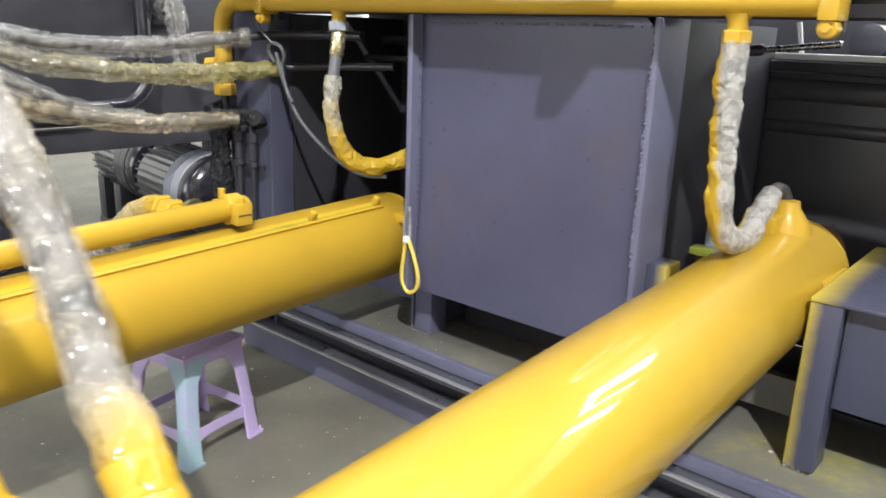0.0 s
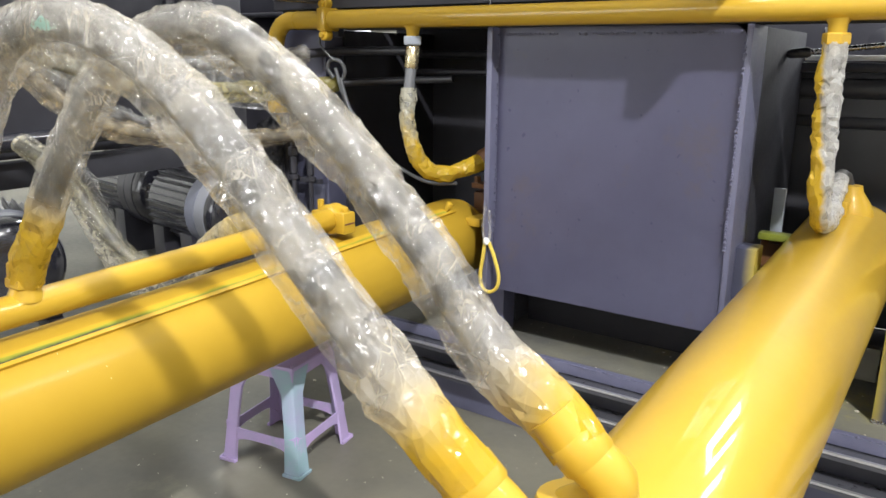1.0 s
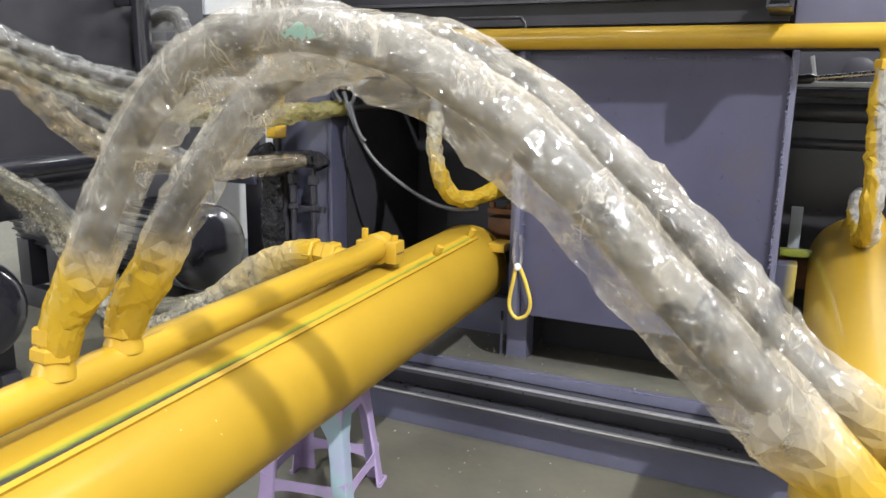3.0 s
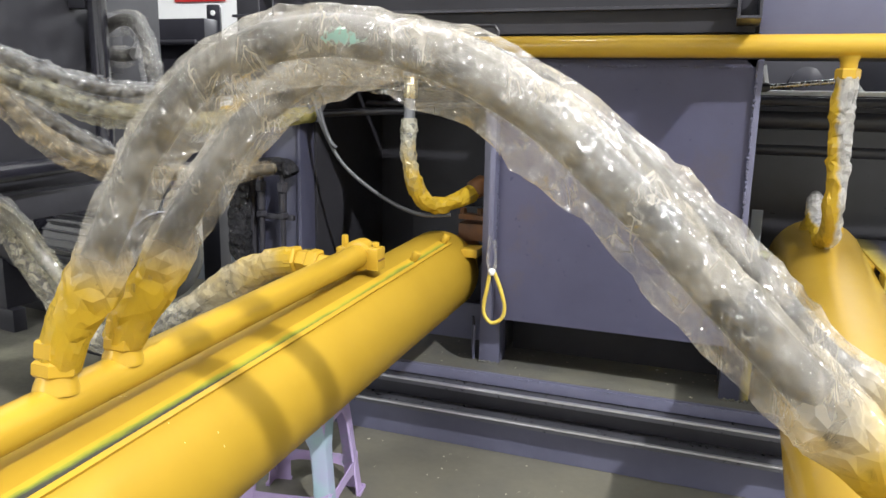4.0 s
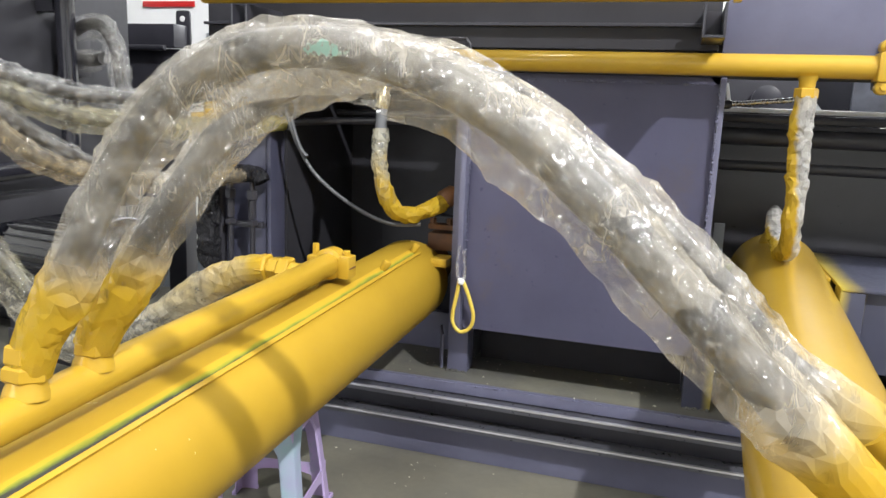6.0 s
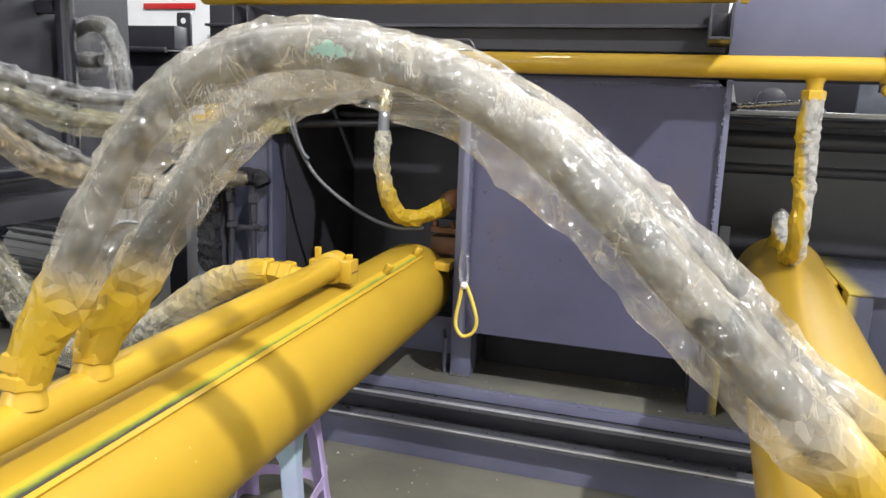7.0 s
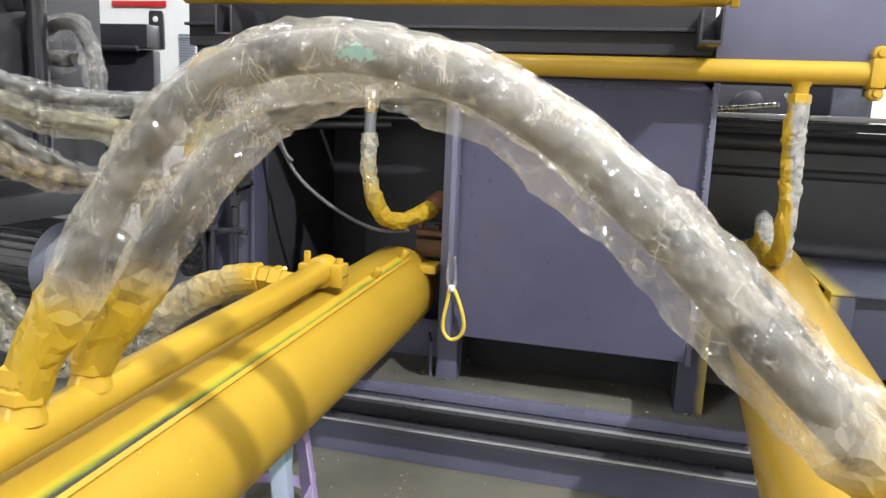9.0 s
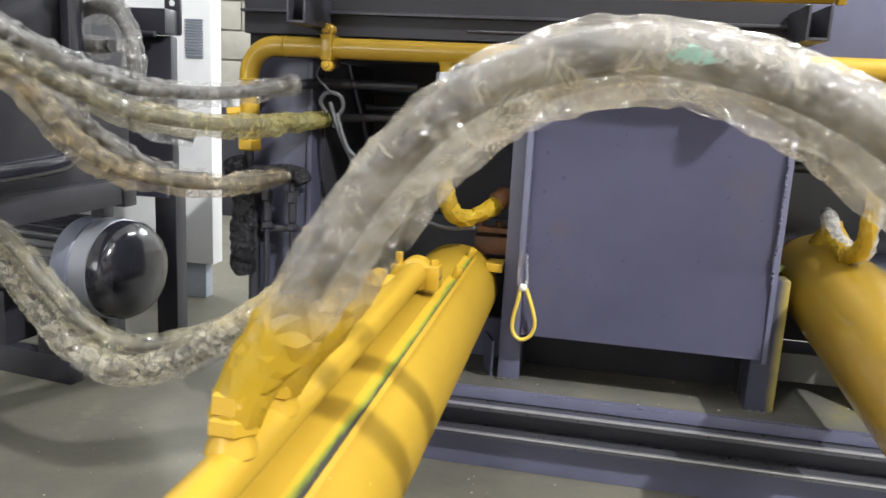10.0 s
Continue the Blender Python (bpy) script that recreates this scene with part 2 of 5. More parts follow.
    line.inputs["To Min"].default_value, line.inputs["To Max"].default_value = lines_white, 0.0
    l.new(lines, line.inputs["Value"])
    cloud = noise_node(n, l, soft, 5, 0.6, co)
    sharp = n.new("ShaderNodeMapRange")
    sharp.inputs["From Min"].default_value, sharp.inputs["From Max"].default_value = 0.33, 0.67
    l.new(cloud.outputs["Fac"], sharp.inputs["Value"])
    al = n.new("ShaderNodeMapRange")
    al.inputs["To Min"].default_value, al.inputs["To Max"].default_value = alpha
    l.new(sharp.outputs["Result"], al.inputs["Value"])
    both = n.new("ShaderNodeMath")
    both.use_clamp = True
    patch = n.new("ShaderNodeMath")
    patch.operation = "MULTIPLY_ADD"
    l.new(panels, patch.inputs[0])
    patch.inputs[1].default_value = (alpha[1] - alpha[0]) * 1.3
    l.new(al.outputs["Result"], patch.inputs[2])
    l.new(patch.outputs[0], both.inputs[0])
    broken = noise_node(n, l, soft * 2.5, 3, 0.6, co)
    gaps = n.new("ShaderNodeMapRange")
    gaps.inputs["From Min"].default_value, gaps.inputs["From Max"].default_value = 0.43, 0.66
    l.new(broken.outputs["Fac"], gaps.inputs["Value"])
    shown = n.new("ShaderNodeMath")
    shown.operation = "MULTIPLY"
    l.new(line.outputs["Result"], shown.inputs[0])
    l.new(gaps.outputs["Result"], shown.inputs[1])
    l.new(shown.outputs[0], both.inputs[1])
    colour, cover = tintr.outputs["Color"], both.outputs[0]

    def over(fac, rgb, opaque):
        mx = n.new("ShaderNodeMix")
        mx.data_type = "RGBA"
        l.new(fac, mx.inputs["Factor"])
        l.new(colour, mx.inputs[6])
        mx.inputs[7].default_value = (*rgb, 1)
        mxa = n.new("ShaderNodeMix")
        l.new(fac, mxa.inputs["Factor"])
        l.new(cover, mxa.inputs[2])
        mxa.inputs[3].default_value = opaque
        return mx.outputs[2], mxa.outputs[0]

    for a, c, blur in spray:
        nz = noise_node(n, l, 14, 3, 0.5, co)
        ad = n.new("ShaderNodeMath")
        ad.operation = "MULTIPLY_ADD"
        l.new(nz.outputs["Fac"], ad.inputs[0])
        ad.inputs[1].default_value = blur
        l.new(sep.outputs[0], ad.inputs[2])
        mr = n.new("ShaderNodeMapRange")
        mr.interpolation_type = "SMOOTHSTEP"
        mr.inputs["From Min"].default_value, mr.inputs["From Max"].default_value = a + blur * 0.5, c + blur * 0.5
        l.new(ad.outputs[0], mr.inputs["Value"])
        colour, cover = over(mr.outputs["Result"], spray_rgb, spray_cover)
    if aslant:
        side = n.new("ShaderNodeVectorMath")
        side.operation = "DOT_PRODUCT"
        l.new(co, side.inputs[0])
        side.inputs[1].default_value = aslant[:3]
        nz = noise_node(n, l, 22, 4, 0.55, co)
        ad = n.new("ShaderNodeMath")
        l.new(side.outputs["Value"], ad.inputs[0])
        l.new(nz.outputs["Fac"], ad.inputs[1])
        mr = n.new("ShaderNodeMapRange")
        mr.interpolation_type = "SMOOTHSTEP"
        mr.inputs["From Min"].default_value, mr.inputs["From Max"].default_value = aslant[3], aslant[4]
        l.new(ad.outputs[0], mr.inputs["Value"])
        colour, cover = over(mr.outputs["Result"], spray_rgb, spray_cover)
    if mark:
        d = n.new("ShaderNodeVectorMath")
        d.operation = "SUBTRACT"
        l.new(co, d.inputs[0])
        d.inputs[1].default_value = mark[0]
        q = n.new("ShaderNodeVectorMath")
        q.operation = "DIVIDE"
        l.new(d.outputs[0], q.inputs[0])
        q.inputs[1].default_value = mark[1]
        ln = n.new("ShaderNodeVectorMath")
        ln.operation = "LENGTH"
        l.new(q.outputs[0], ln.inputs[0])
        nz = noise_node(n, l, 90, 4, 0.7, co)
        ad = n.new("ShaderNodeMath")
        ad.operation = "MULTIPLY_ADD"
        l.new(nz.outputs["Fac"], ad.inputs[0])
        ad.inputs[1].default_value = 2.2
        l.new(ln.outputs["Value"], ad.inputs[2])
        mr = n.new("ShaderNodeMapRange")
        mr.inputs["From Min"].default_value, mr.inputs["From Max"].default_value = 1.85, 1.65
        mr.inputs["To Max"].default_value = 0.9
        l.new(ad.outputs[0], mr.inputs["Value"])
        colour, cover = over(mr.outputs["Result"], (0.30, 0.56, 0.46), 0.85)
    dif, trn, clear, gl = (n.new("ShaderNodeBsdf" + k) for k in ("Diffuse", "Translucent", "Transparent", "Glossy"))
    l.new(colour, dif.inputs["Color"])
    l.new(colour, trn.inputs["Color"])
    l.new(normal, gl.inputs["Normal"])
    gl.inputs["Roughness"].default_value = rough
    body, sheet, top = (n.new("ShaderNodeMixShader") for k in range(3))
    body.inputs[0].default_value = through_light
    l.new(dif.outputs[0], body.inputs[1])
    l.new(trn.outputs[0], body.inputs[2])
    l.new(cover, sheet.inputs[0])
    l.new(clear.outputs[0], sheet.inputs[1])
    l.new(body.outputs[0], sheet.inputs[2])
    face = n.new("ShaderNodeLayerWeight")
    face.inputs["Blend"].default_value = 0.5
    l.new(normal, face.inputs["Normal"])
    power = n.new("ShaderNodeMath")
    power.operation = "POWER"
    l.new(face.outputs["Facing"], power.inputs[0])
    power.inputs[1].default_value = 4.0
    sheen = n.new("ShaderNodeMath")
    sheen.operation = "MULTIPLY_ADD"
    sheen.use_clamp = True
    l.new(power.outputs[0], sheen.inputs[0])
    sheen.inputs[1].default_value, sheen.inputs[2].default_value = 0.40, shine
    l.new(sheen.outputs[0], top.inputs[0])
    l.new(sheet.outputs[0], top.inputs[1])
    l.new(gl.outputs[0], top.inputs[2])
    l.new(top.outputs[0], n["Material Output"].inputs["Surface"])
    return m


def sleeve(pts, radius, seed, hang=0.0, toward=None, flat=1.0, step=0.006, segs=30, density=90, amp=0.003, across=0.5, width=0.006, lump=0.002, slip=0.3):
    """A tube of thin wrap: slack that hangs to one side (towards a place, or down), soft lumps, and many folds with sharp crests.
    density: folds a metre; across: share of the folds that run round the tube, the rest lie askew or along it; slip: how far the panels' corners stray, as a share of the step."""
    rnd = np.random.RandomState(seed)
    C = smooth_path(pts, step)
    n = len(C)
    around = math.tau * radius
    S = np.arange(n)[:, None] * step
    V = np.arange(segs)[None, :] * around / segs
    high = np.zeros((n, segs))
    for j in range(int(density * n * step)):
        lean = rnd.normal(math.pi / 2, 0.35) if rnd.rand() < across else rnd.uniform(0, math.pi)
        ds = S - rnd.uniform(0, n * step)
        dv = (V - rnd.uniform(0, around) + around / 2) % around - around / 2
        p = ds * math.cos(lean) + dv * math.sin(lean)
        q = dv * math.cos(lean) - ds * math.sin(lean)
        reach = radius * rnd.uniform(0.5, 1.8)
        h = amp * rnd.uniform(0.25, 1.0) * (1 if rnd.rand() < 0.6 else -0.7)
        high += h * np.exp(-np.abs(q) / (width * rnd.uniform(0.6, 1.5))) * np.clip(1 - (p / reach) ** 2, 0, 1)
    off = Vector(rnd.uniform(0, 50, 3))
    bm = bmesh.new()
    uv = bm.loops.layers.uv.new("uv")
    side, rings = None, []
    for i, c in enumerate(C):
        d = (C[min(i + 1, n - 1)] - C[max(i - 1, 0)]).normalized()
        side = d.orthogonal().normalized() if side is None else (side - d * side.dot(d)).normalized()
        up = d.cross(side)
        u = i / (n - 1)
        low = (Vector(toward) - c) if toward else Vector((0, 0, -1))
        low = (low - d * low.dot(d)).normalized()
        wide = low.cross(d)
        slack = hang * min(1.0, 9 * u, 9 * (1 - u)) * (0.8 + 0.55 * noise.noise(c * 9 + off))
        ends = min(1.0, u * 9 + 0.15, (1 - u) * 9 + 0.15)
        ring = []
        for k in range(segs):
            t = k * math.tau / segs
            w = side * math.cos(t) + up * math.sin(t)
            x, y = w.dot(wide), w.dot(low)
            r = radius + ends * (high[i, k] + lump * noise.noise((c + w * radius) * 16 + off))
            fold = max(0.0, y) ** 1.5
            stray = Vector(rnd.uniform(-1, 1, 3)) * step * slip * ends
            ring.append(bm.verts.new(stray + c + wide * (x * r * flat * (1 - 0.25 * fold * min(1, slack / 0.02))) + low * (y * r + slack * fold)))
        rings.append(ring)
    for i in range(n - 1):
        for k in range(segs):
            f = bm.faces.new((rings[i][k], rings[i][(k + 1) % segs], rings[i + 1][(k + 1) % segs], rings[i + 1][k]))
            for lp, (uu, vv) in zip(f.loops, ((i, k), (i, k + 1), (i + 1, k + 1), (i + 1, k))):
                lp[uv].uv = (uu / (n - 1), vv / segs)
    some = [f for f in bm.faces if rnd.rand() < 0.5]
    bmesh.ops.triangulate(bm, faces=some, quad_method="FIXED")
    bmesh.ops.triangulate(bm, faces=[f for f in bm.faces if len(f.verts) == 4], quad_method="ALTERNATE")
    return bm


# ---- structure: hall, floor ----
solid("floor", box(-9, 7, -7, 9, -0.2, 0.0, 0), FLOOR, "grey-green painted concrete workshop floor with dust and overspray", "floor", kind="structure")
solid("wall_south", box(-9, 7, -7.2, -7, 0, 7, 0), PLASTER, "plain pale hall wall", "wall", kind="structure")
solid("wall_north", box(-9, 7, 9, 9.2, 0, 7, 0), PLASTER, "plain pale hall wall", "wall", kind="structure")
solid("wall_west", box(-9.2, -9, -7.2, 9.2, 0, 7, 0), PLASTER, "plain pale hall wall", "wall", kind="structure")
solid("wall_east", box(7, 7.2, -7.2, 9.2, 0, 7, 0), PLASTER, "plain pale hall wall", "wall", kind="structure")
solid("ceiling", box(-9.2, 7.2, -7.2, 9.2, 7, 7.2, 0), PLASTER, "plain pale hall ceiling", "ceiling", kind="structure")

# ---- the baler body ----
baler = thing("baler_body", "navy-painted welded steel baler body with dark open bays", "machine", (-0.8, 1.7, 0))


def bpart(name, bm, mat, label=""):
    bmesh.ops.translate(bm, verts=bm.verts, vec=(0.8, -1.7, 0))
    ob = part(name, bm, mat, baler, label)
    return tagged(ob, kind="stuff") if name == "weld_bead" else ob


def weld(a, b, r=0.004, seed=0, gap=0.0):
    """A bead of uneven weld blobs along a line."""
    a, b = Vector(a), Vector(b)
    rnd = random.Random(seed)
    bm = bmesh.new()
    n = int((b - a).length / (r * 1.5))
    for i in range(n):
        if rnd.random() < gap:
            continue
        s = r * rnd.uniform(0.7, 1.3)
        c = a.lerp(b, (i + 0.5) / n) + Vector((rnd.uniform(-1, 1), rnd.uniform(-1, 1), rnd.uniform(-1, 1))) * r * 0.25
        bmesh.ops.create_icosphere(bm, subdivisions=1, radius=s, matrix=Matrix.Translation(c))
    return bm


def sprayed(name, clean_from, yellow_to):
    """Navy paint with yellow overspray fading along x (local metres)."""
    mat = paint(name, (0.056, 0.060, 0.100), (0.048, 0.051, 0.084), (0.35, 0.55), blot=3)
    n, l = mat.node_tree.nodes, mat.node_tree.links
    co = n.new("ShaderNodeTexCoord").outputs["Object"]
    sx = n.new("ShaderNodeSeparateXYZ")
    l.new(co, sx.inputs[0])
    nz = noise_node(n, l, 9, 4, 0.6, co)
    ma = n.new("ShaderNodeMath")
    ma.operation = "MULTIPLY_ADD"
    l.new(nz.outputs["Fac"], ma.inputs[0])
    ma.inputs[1].default_value = 0.03
    l.new(sx.outputs[0], ma.inputs[2])
    mr = n.new("ShaderNodeMapRange")
    mr.inputs["From Min"].default_value, mr.inputs["From Max"].default_value = clean_from + 0.015, yellow_to + 0.015
    l.new(ma.outputs[0], mr.inputs["Value"])
    mx = n.new("ShaderNodeMix")
    mx.data_type = "RGBA"
    b = n["Principled BSDF"].inputs["Base Color"]
    old = b.links[0].from_socket
    l.new(mr.outputs["Result"], mx.inputs["Factor"])
    l.new(old, mx.inputs[6])
    mx.inputs[7].default_value = (0.60, 0.46, 0.03, 1)
    l.new(mx.outputs[2], b)
    return mat


CABLEGREY = paint("dark_grey_sheet", (0.12, 0.13, 0.17), (0.05, 0.052, 0.06), (0.25, 0.4), blot=6)
SPRAY_BOX = sprayed("navy_box_with_spray", 0.728, 0.690)
SPRAY_TOP = sprayed("navy_top_with_spray", 0.720, 0.640)
SPRAY_LEG = sprayed("navy_leg_with_spray", 0.688, 0.645)
SPRAY_POST = sprayed("navy_post_with_spray", 0.345, 0.392)

# deck, and the rail beam that edges it
bpart("deck_plate", box(-1.96, 2.2, 1.66, 2.44, 0.215, 0.243), DECK, "steel deck plate dulled by olive overspray")
bpart("deck_edge", box(-1.96, 2.2, 1.636, 1.657, 0.214, 0.246, 0.002), NAVY)
bpart("upper_rail", box(-1.96, 2.2, 1.598, 1.68, 0.192, 0.210, 0.007), WORN, "worn bright steel rail flange")
# Thin pale strips draw the highlight along each worn rail toe
bpart("worn_edge_glint", box(-1.96, 2.2, 1.594, 1.606, 0.2065, 0.2125, 0.002), POLISHED_GLINT, "worn rail edge, its highlight put into pale metal")
bpart("worn_edge_glint", box(-1.96, 2.2, 1.594, 1.606, 0.1235, 0.1295, 0.002), POLISHED_GLINT, "worn rail edge, its highlight put into pale metal")
bpart("rail_web", box(-1.96, 2.2, 1.662, 1.69, 0.128, 0.192, 0.001), BLACK)
bpart("lower_rail", box(-1.96, 2.2, 1.598, 1.68, 0.110, 0.127, 0.007), WORN, "worn bright steel rail flange")
bpart("base_beam", box(-1.96, 2.2, 1.648, 1.70, 0.0, 0.108, 0.002), NAVY)
bpart("weld_bead", weld((-1.96, 1.637, 0.245), (1.2, 1.637, 0.245), 0.0035, 3, 0.5), NAVY)

# front panel: gently buckled sheet, bent back below
bm = bmesh.new()
nx, nz = 26, 34
grid = []
for j in range(nz + 1):
    z = 1.146 - j * (1.146 - 0.411) / nz
    y = 1.675 if z > 0.632 else 1.675 - (0.632 - z) * 0.06
    row = []
    for i in range(nx + 1):
        x = -1.137 + i * 0.645 / nx
        e = min(i, nx - i, j, nz - j) / 6
        row.append(bm.verts.new((x, y + min(e, 1) * 0.004 * noise.noise(Vector((x * 3.1, z * 2.7, 3.3))), z)))
    grid.append(row)
for j in range(nz):
    for i in range(nx):
        bm.faces.new((grid[j][i], grid[j][i + 1], grid[j + 1][i + 1], grid[j + 1][i]))
bmesh.ops.solidify(bm, geom=bm.faces[:], thickness=-0.010)
# The faint brown patches paint in a warm reflection on the panel
PANEL = paint("panel_navy", (0.142, 0.142, 0.232), (0.116, 0.116, 0.196), (0.24, 0.36), grain=55, blot=2.6, bump=0.10, stain_or_bloom=(0.170, 0.142, 0.160))
bpart("front_panel", bm, PANEL, "navy front panel, slightly buckled, folded forward low down")
bpart("side_plate", box(-1.156, -1.139, 1.640, 1.80, 0.40, 1.146, 0.002), NAVY)
# Near-black walls stand in for the dark cavity behind the panel
bpart("cavity_shade_wall", box(-1.150, -1.139, 1.82, 2.41, 0.262, 1.146, 0.001), BAY)
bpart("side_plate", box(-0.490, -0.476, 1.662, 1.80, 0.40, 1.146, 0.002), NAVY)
bpart("cavity_shade_wall", box(-0.510, -0.495, 1.80, 2.41, 0.262, 1.146, 0.001), BAY)
bpart("weld_bead", weld((-1.1375, 1.671, 0.42), (-1.1375, 1.671, 1.13), 0.0035, 5, 0.55), NAVY)
bpart("weld_bead", weld((-0.4905, 1.663, 0.62), (-0.4905, 1.663, 1.12), 0.0042, 6, 0.3), NAVY)
bpart("weld_bead", weld((-1.13, 1.672, 1.128), (-0.5, 1.672, 1.128), 0.0035, 7, 0.4), NAVY)
bpart("front_post", box(-1.203, -1.139, 1.742, 1.81, 0.243, 1.146, 0.003), NAVY)
bpart("front_post", box(-0.505, -0.428, 1.716, 1.79, 0.243, 0.622, 0.004), SPRAY_POST)
for x in (-1.17, -0.466):
    bpart("weld_bead", weld((x - 0.035, 1.736 if x < -1 else 1.712, 0.245), (x + 0.035, 1.736 if x < -1 else 1.712, 0.245), 0.005, int(-x * 9), 0.1), DECK)
bpart("gusset", turn(box(-0.004, 0.004, -0.05, 0.05, 0, 0.11, 0.001), pose(-1.24, 1.80, 0.243, 0, 0, 20)), NAVY)
# low kick plates between the posts; the near-black sheet puts recess shade in colour
bpart("inner_sill", box(-1.75, -1.21, 1.93, 1.96, 0.243, 0.37, 0.003), NAVY)
bpart("inner_sill", box(-0.42, -0.15, 1.93, 1.96, 0.27, 0.36, 0.003), DECK)
bpart("inner_floor", box(-1.96, 2.2, 2.05, 2.42, 0.246, 0.262, 0.002), BLACK)
bpart("recess_shade_plate", box(-1.137, -0.507, 1.90, 1.913, 0.245, 0.60, 0.001), BAY)
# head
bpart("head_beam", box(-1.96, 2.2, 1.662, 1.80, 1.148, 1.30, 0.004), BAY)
bpart("head_plate", box(-0.495, 2.2, 1.640, 1.658, 1.195, 1.44, 0.004), NAVY)
bpart("head_plate", box(-1.96, -0.505, 1.625, 1.658, 1.207, 1.44, 0.004), BAY)
bpart("slot_frame", sweep([(-1.33, 1.624, 1.231), (-1.17, 1.624, 1.231), (-1.145, 1.624, 1.228), (-1.138, 1.624, 1.215), (-1.138, 1.624, 1.19)], 0.004, 8), BLACK)
bpart("ledge", box(-1.96, -0.55, 1.60, 1.624, 1.262, 1.27, 0.002), BLACK)
# column at the end
bpart("end_column", box(-1.965, -1.785, 1.662, 1.72, 0.0, 1.147, 0.004), DARKNAVY)
bpart("column_flange", box(-1.783, -1.768, 1.655, 1.74, 0.0, 1.147, 0.002), DARKNAVY)
# black pressed plate at the back of the bays, its top rail catching light
BACK = paint("black_pressed_sheet", (0.058, 0.058, 0.068), (0.044, 0.044, 0.052), (0.24, 0.36), grain=50, blot=3, bump=0.05)
bpart("back_plate", box(-1.96, 2.2, 2.42, 2.44, 0.262, 1.03, 0.004), BACK)
for z, r in ((0.985, 0.030), (0.885, 0.018)):
    bpart("pressed_rib", turn(rod((-1.94, 0, 0), (2.18, 0, 0), r, 20), Matrix.Translation((0, 2.418, z)) @ Matrix.Diagonal((1, 0.55, 1, 1))), BACK)
bpart("back_ledge", box(-1.96, 2.2, 2.385, 2.45, 1.032, 1.062, 0.012), BLACK)
# Painted white: the light that a metal flange reflects is in its colour
bpart("lit_ledge", box(-0.49, 2.2, 2.395, 2.45, 1.066, 1.082, 0.003), WHITE)
bpart("brace", turn(box(-0.006, 0.006, -0.004, 0.004, 0, 0.10, 0.001), pose(-0.14, 2.42, 1.075, 0, -40, 0)), WHITE)
bpart("brace", turn(box(-0.006, 0.006, -0.004, 0.004, 0, 0.09, 0.001), pose(-0.425, 2.42, 1.075, 0, -12, 0)), WHITE)
# Near-black sheets close the bay, its shade put into their colour
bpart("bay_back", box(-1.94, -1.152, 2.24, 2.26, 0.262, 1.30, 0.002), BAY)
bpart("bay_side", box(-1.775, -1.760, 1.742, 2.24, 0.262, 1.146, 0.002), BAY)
# Added sheet that stands in for the dark hall beyond the gap
bpart("rear_dark_backdrop", box(-1.15, 0.12, 2.78, 2.80, 0.9, 1.20, 0.002), BLACK, "added black sheet in place of the dark hall behind")
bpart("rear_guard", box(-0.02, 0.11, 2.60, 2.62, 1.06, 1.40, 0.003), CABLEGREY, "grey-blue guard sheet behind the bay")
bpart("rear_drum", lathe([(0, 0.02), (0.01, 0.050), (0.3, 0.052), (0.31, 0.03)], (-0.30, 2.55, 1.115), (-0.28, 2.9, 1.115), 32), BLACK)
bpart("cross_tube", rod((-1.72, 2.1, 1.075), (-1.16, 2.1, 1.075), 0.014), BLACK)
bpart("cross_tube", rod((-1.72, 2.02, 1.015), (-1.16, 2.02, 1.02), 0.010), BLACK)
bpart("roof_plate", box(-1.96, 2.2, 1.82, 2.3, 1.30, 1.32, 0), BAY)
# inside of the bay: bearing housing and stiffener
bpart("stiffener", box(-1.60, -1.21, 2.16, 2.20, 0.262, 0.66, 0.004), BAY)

# support box beside the second cylinder
bpart("support_box", box(-0.074, 0.9, 1.778, 2.30, 0.39, 0.612, 0.004), SPRAY_BOX, "navy support box with yellow overspray at its edge")
bpart("support_top", box(-0.138, 0.9, 1.750, 2.30, 0.6125, 0.622, 0.003), SPRAY_TOP, "navy top plate dusted yellow at one end")
bpart("support_leg", box(-0.138, -0.077, 1.752, 1.83, 0.243, 0.612, 0.004), SPRAY_LEG, "navy support leg dusted with yellow spray")
bpart("support_back", box(-0.138, -0.077, 1.95, 2.28, 0.39, 0.612, 0.004), SPRAY_LEG)
bpart("weld_bead", weld((-0.14, 1.746, 0.246), (-0.07, 1.746, 0.246), 0.006, 17, 0.1), STEEL)

# ---- hydraulic cylinders ----
def along(a, b, y):
    return a.lerp(b, (y - a.y) / (b.y - a.y))


LA, LB = Vector((-1.355, -1.2, 0.412)), Vector((-1.3475, 1.80, 0.511))
RA, RB = Vector((-0.33, -1.0, 0.370)), Vector((-0.268, 2.09, 0.583))
RL, RR = 0.126, 0.129


def cylinder(label, a, b, r, coat):
    L = (b - a).length
    c = thing("hydraulic_cylinder", label, "hydraulic cylinder", a, "hydraulic cylinders")
    m = Matrix.Translation(-a)
    part("tube", turn(lathe([(0, r - 0.006), (0.004, r), (L - 0.03, r), (L - 0.022, r - 0.004)], a, b, 96), m), coat, c)
    part("gland", turn(lathe([(L - 0.023, r - 0.010), (L - 0.020, r - 0.002), (L - 0.008, r - 0.004), (L, r - 0.022)], a, b, 64), m), YELLOW, c)
    return c, m


SCUFF = paint("pale_scuff", (0.78, 0.68, 0.40), (0.70, 0.55, 0.22), (0.5, 0.7))
left, lm = cylinder("large glossy yellow hydraulic cylinder with dark strip and manifold", LA, LB, RL, SATIN)
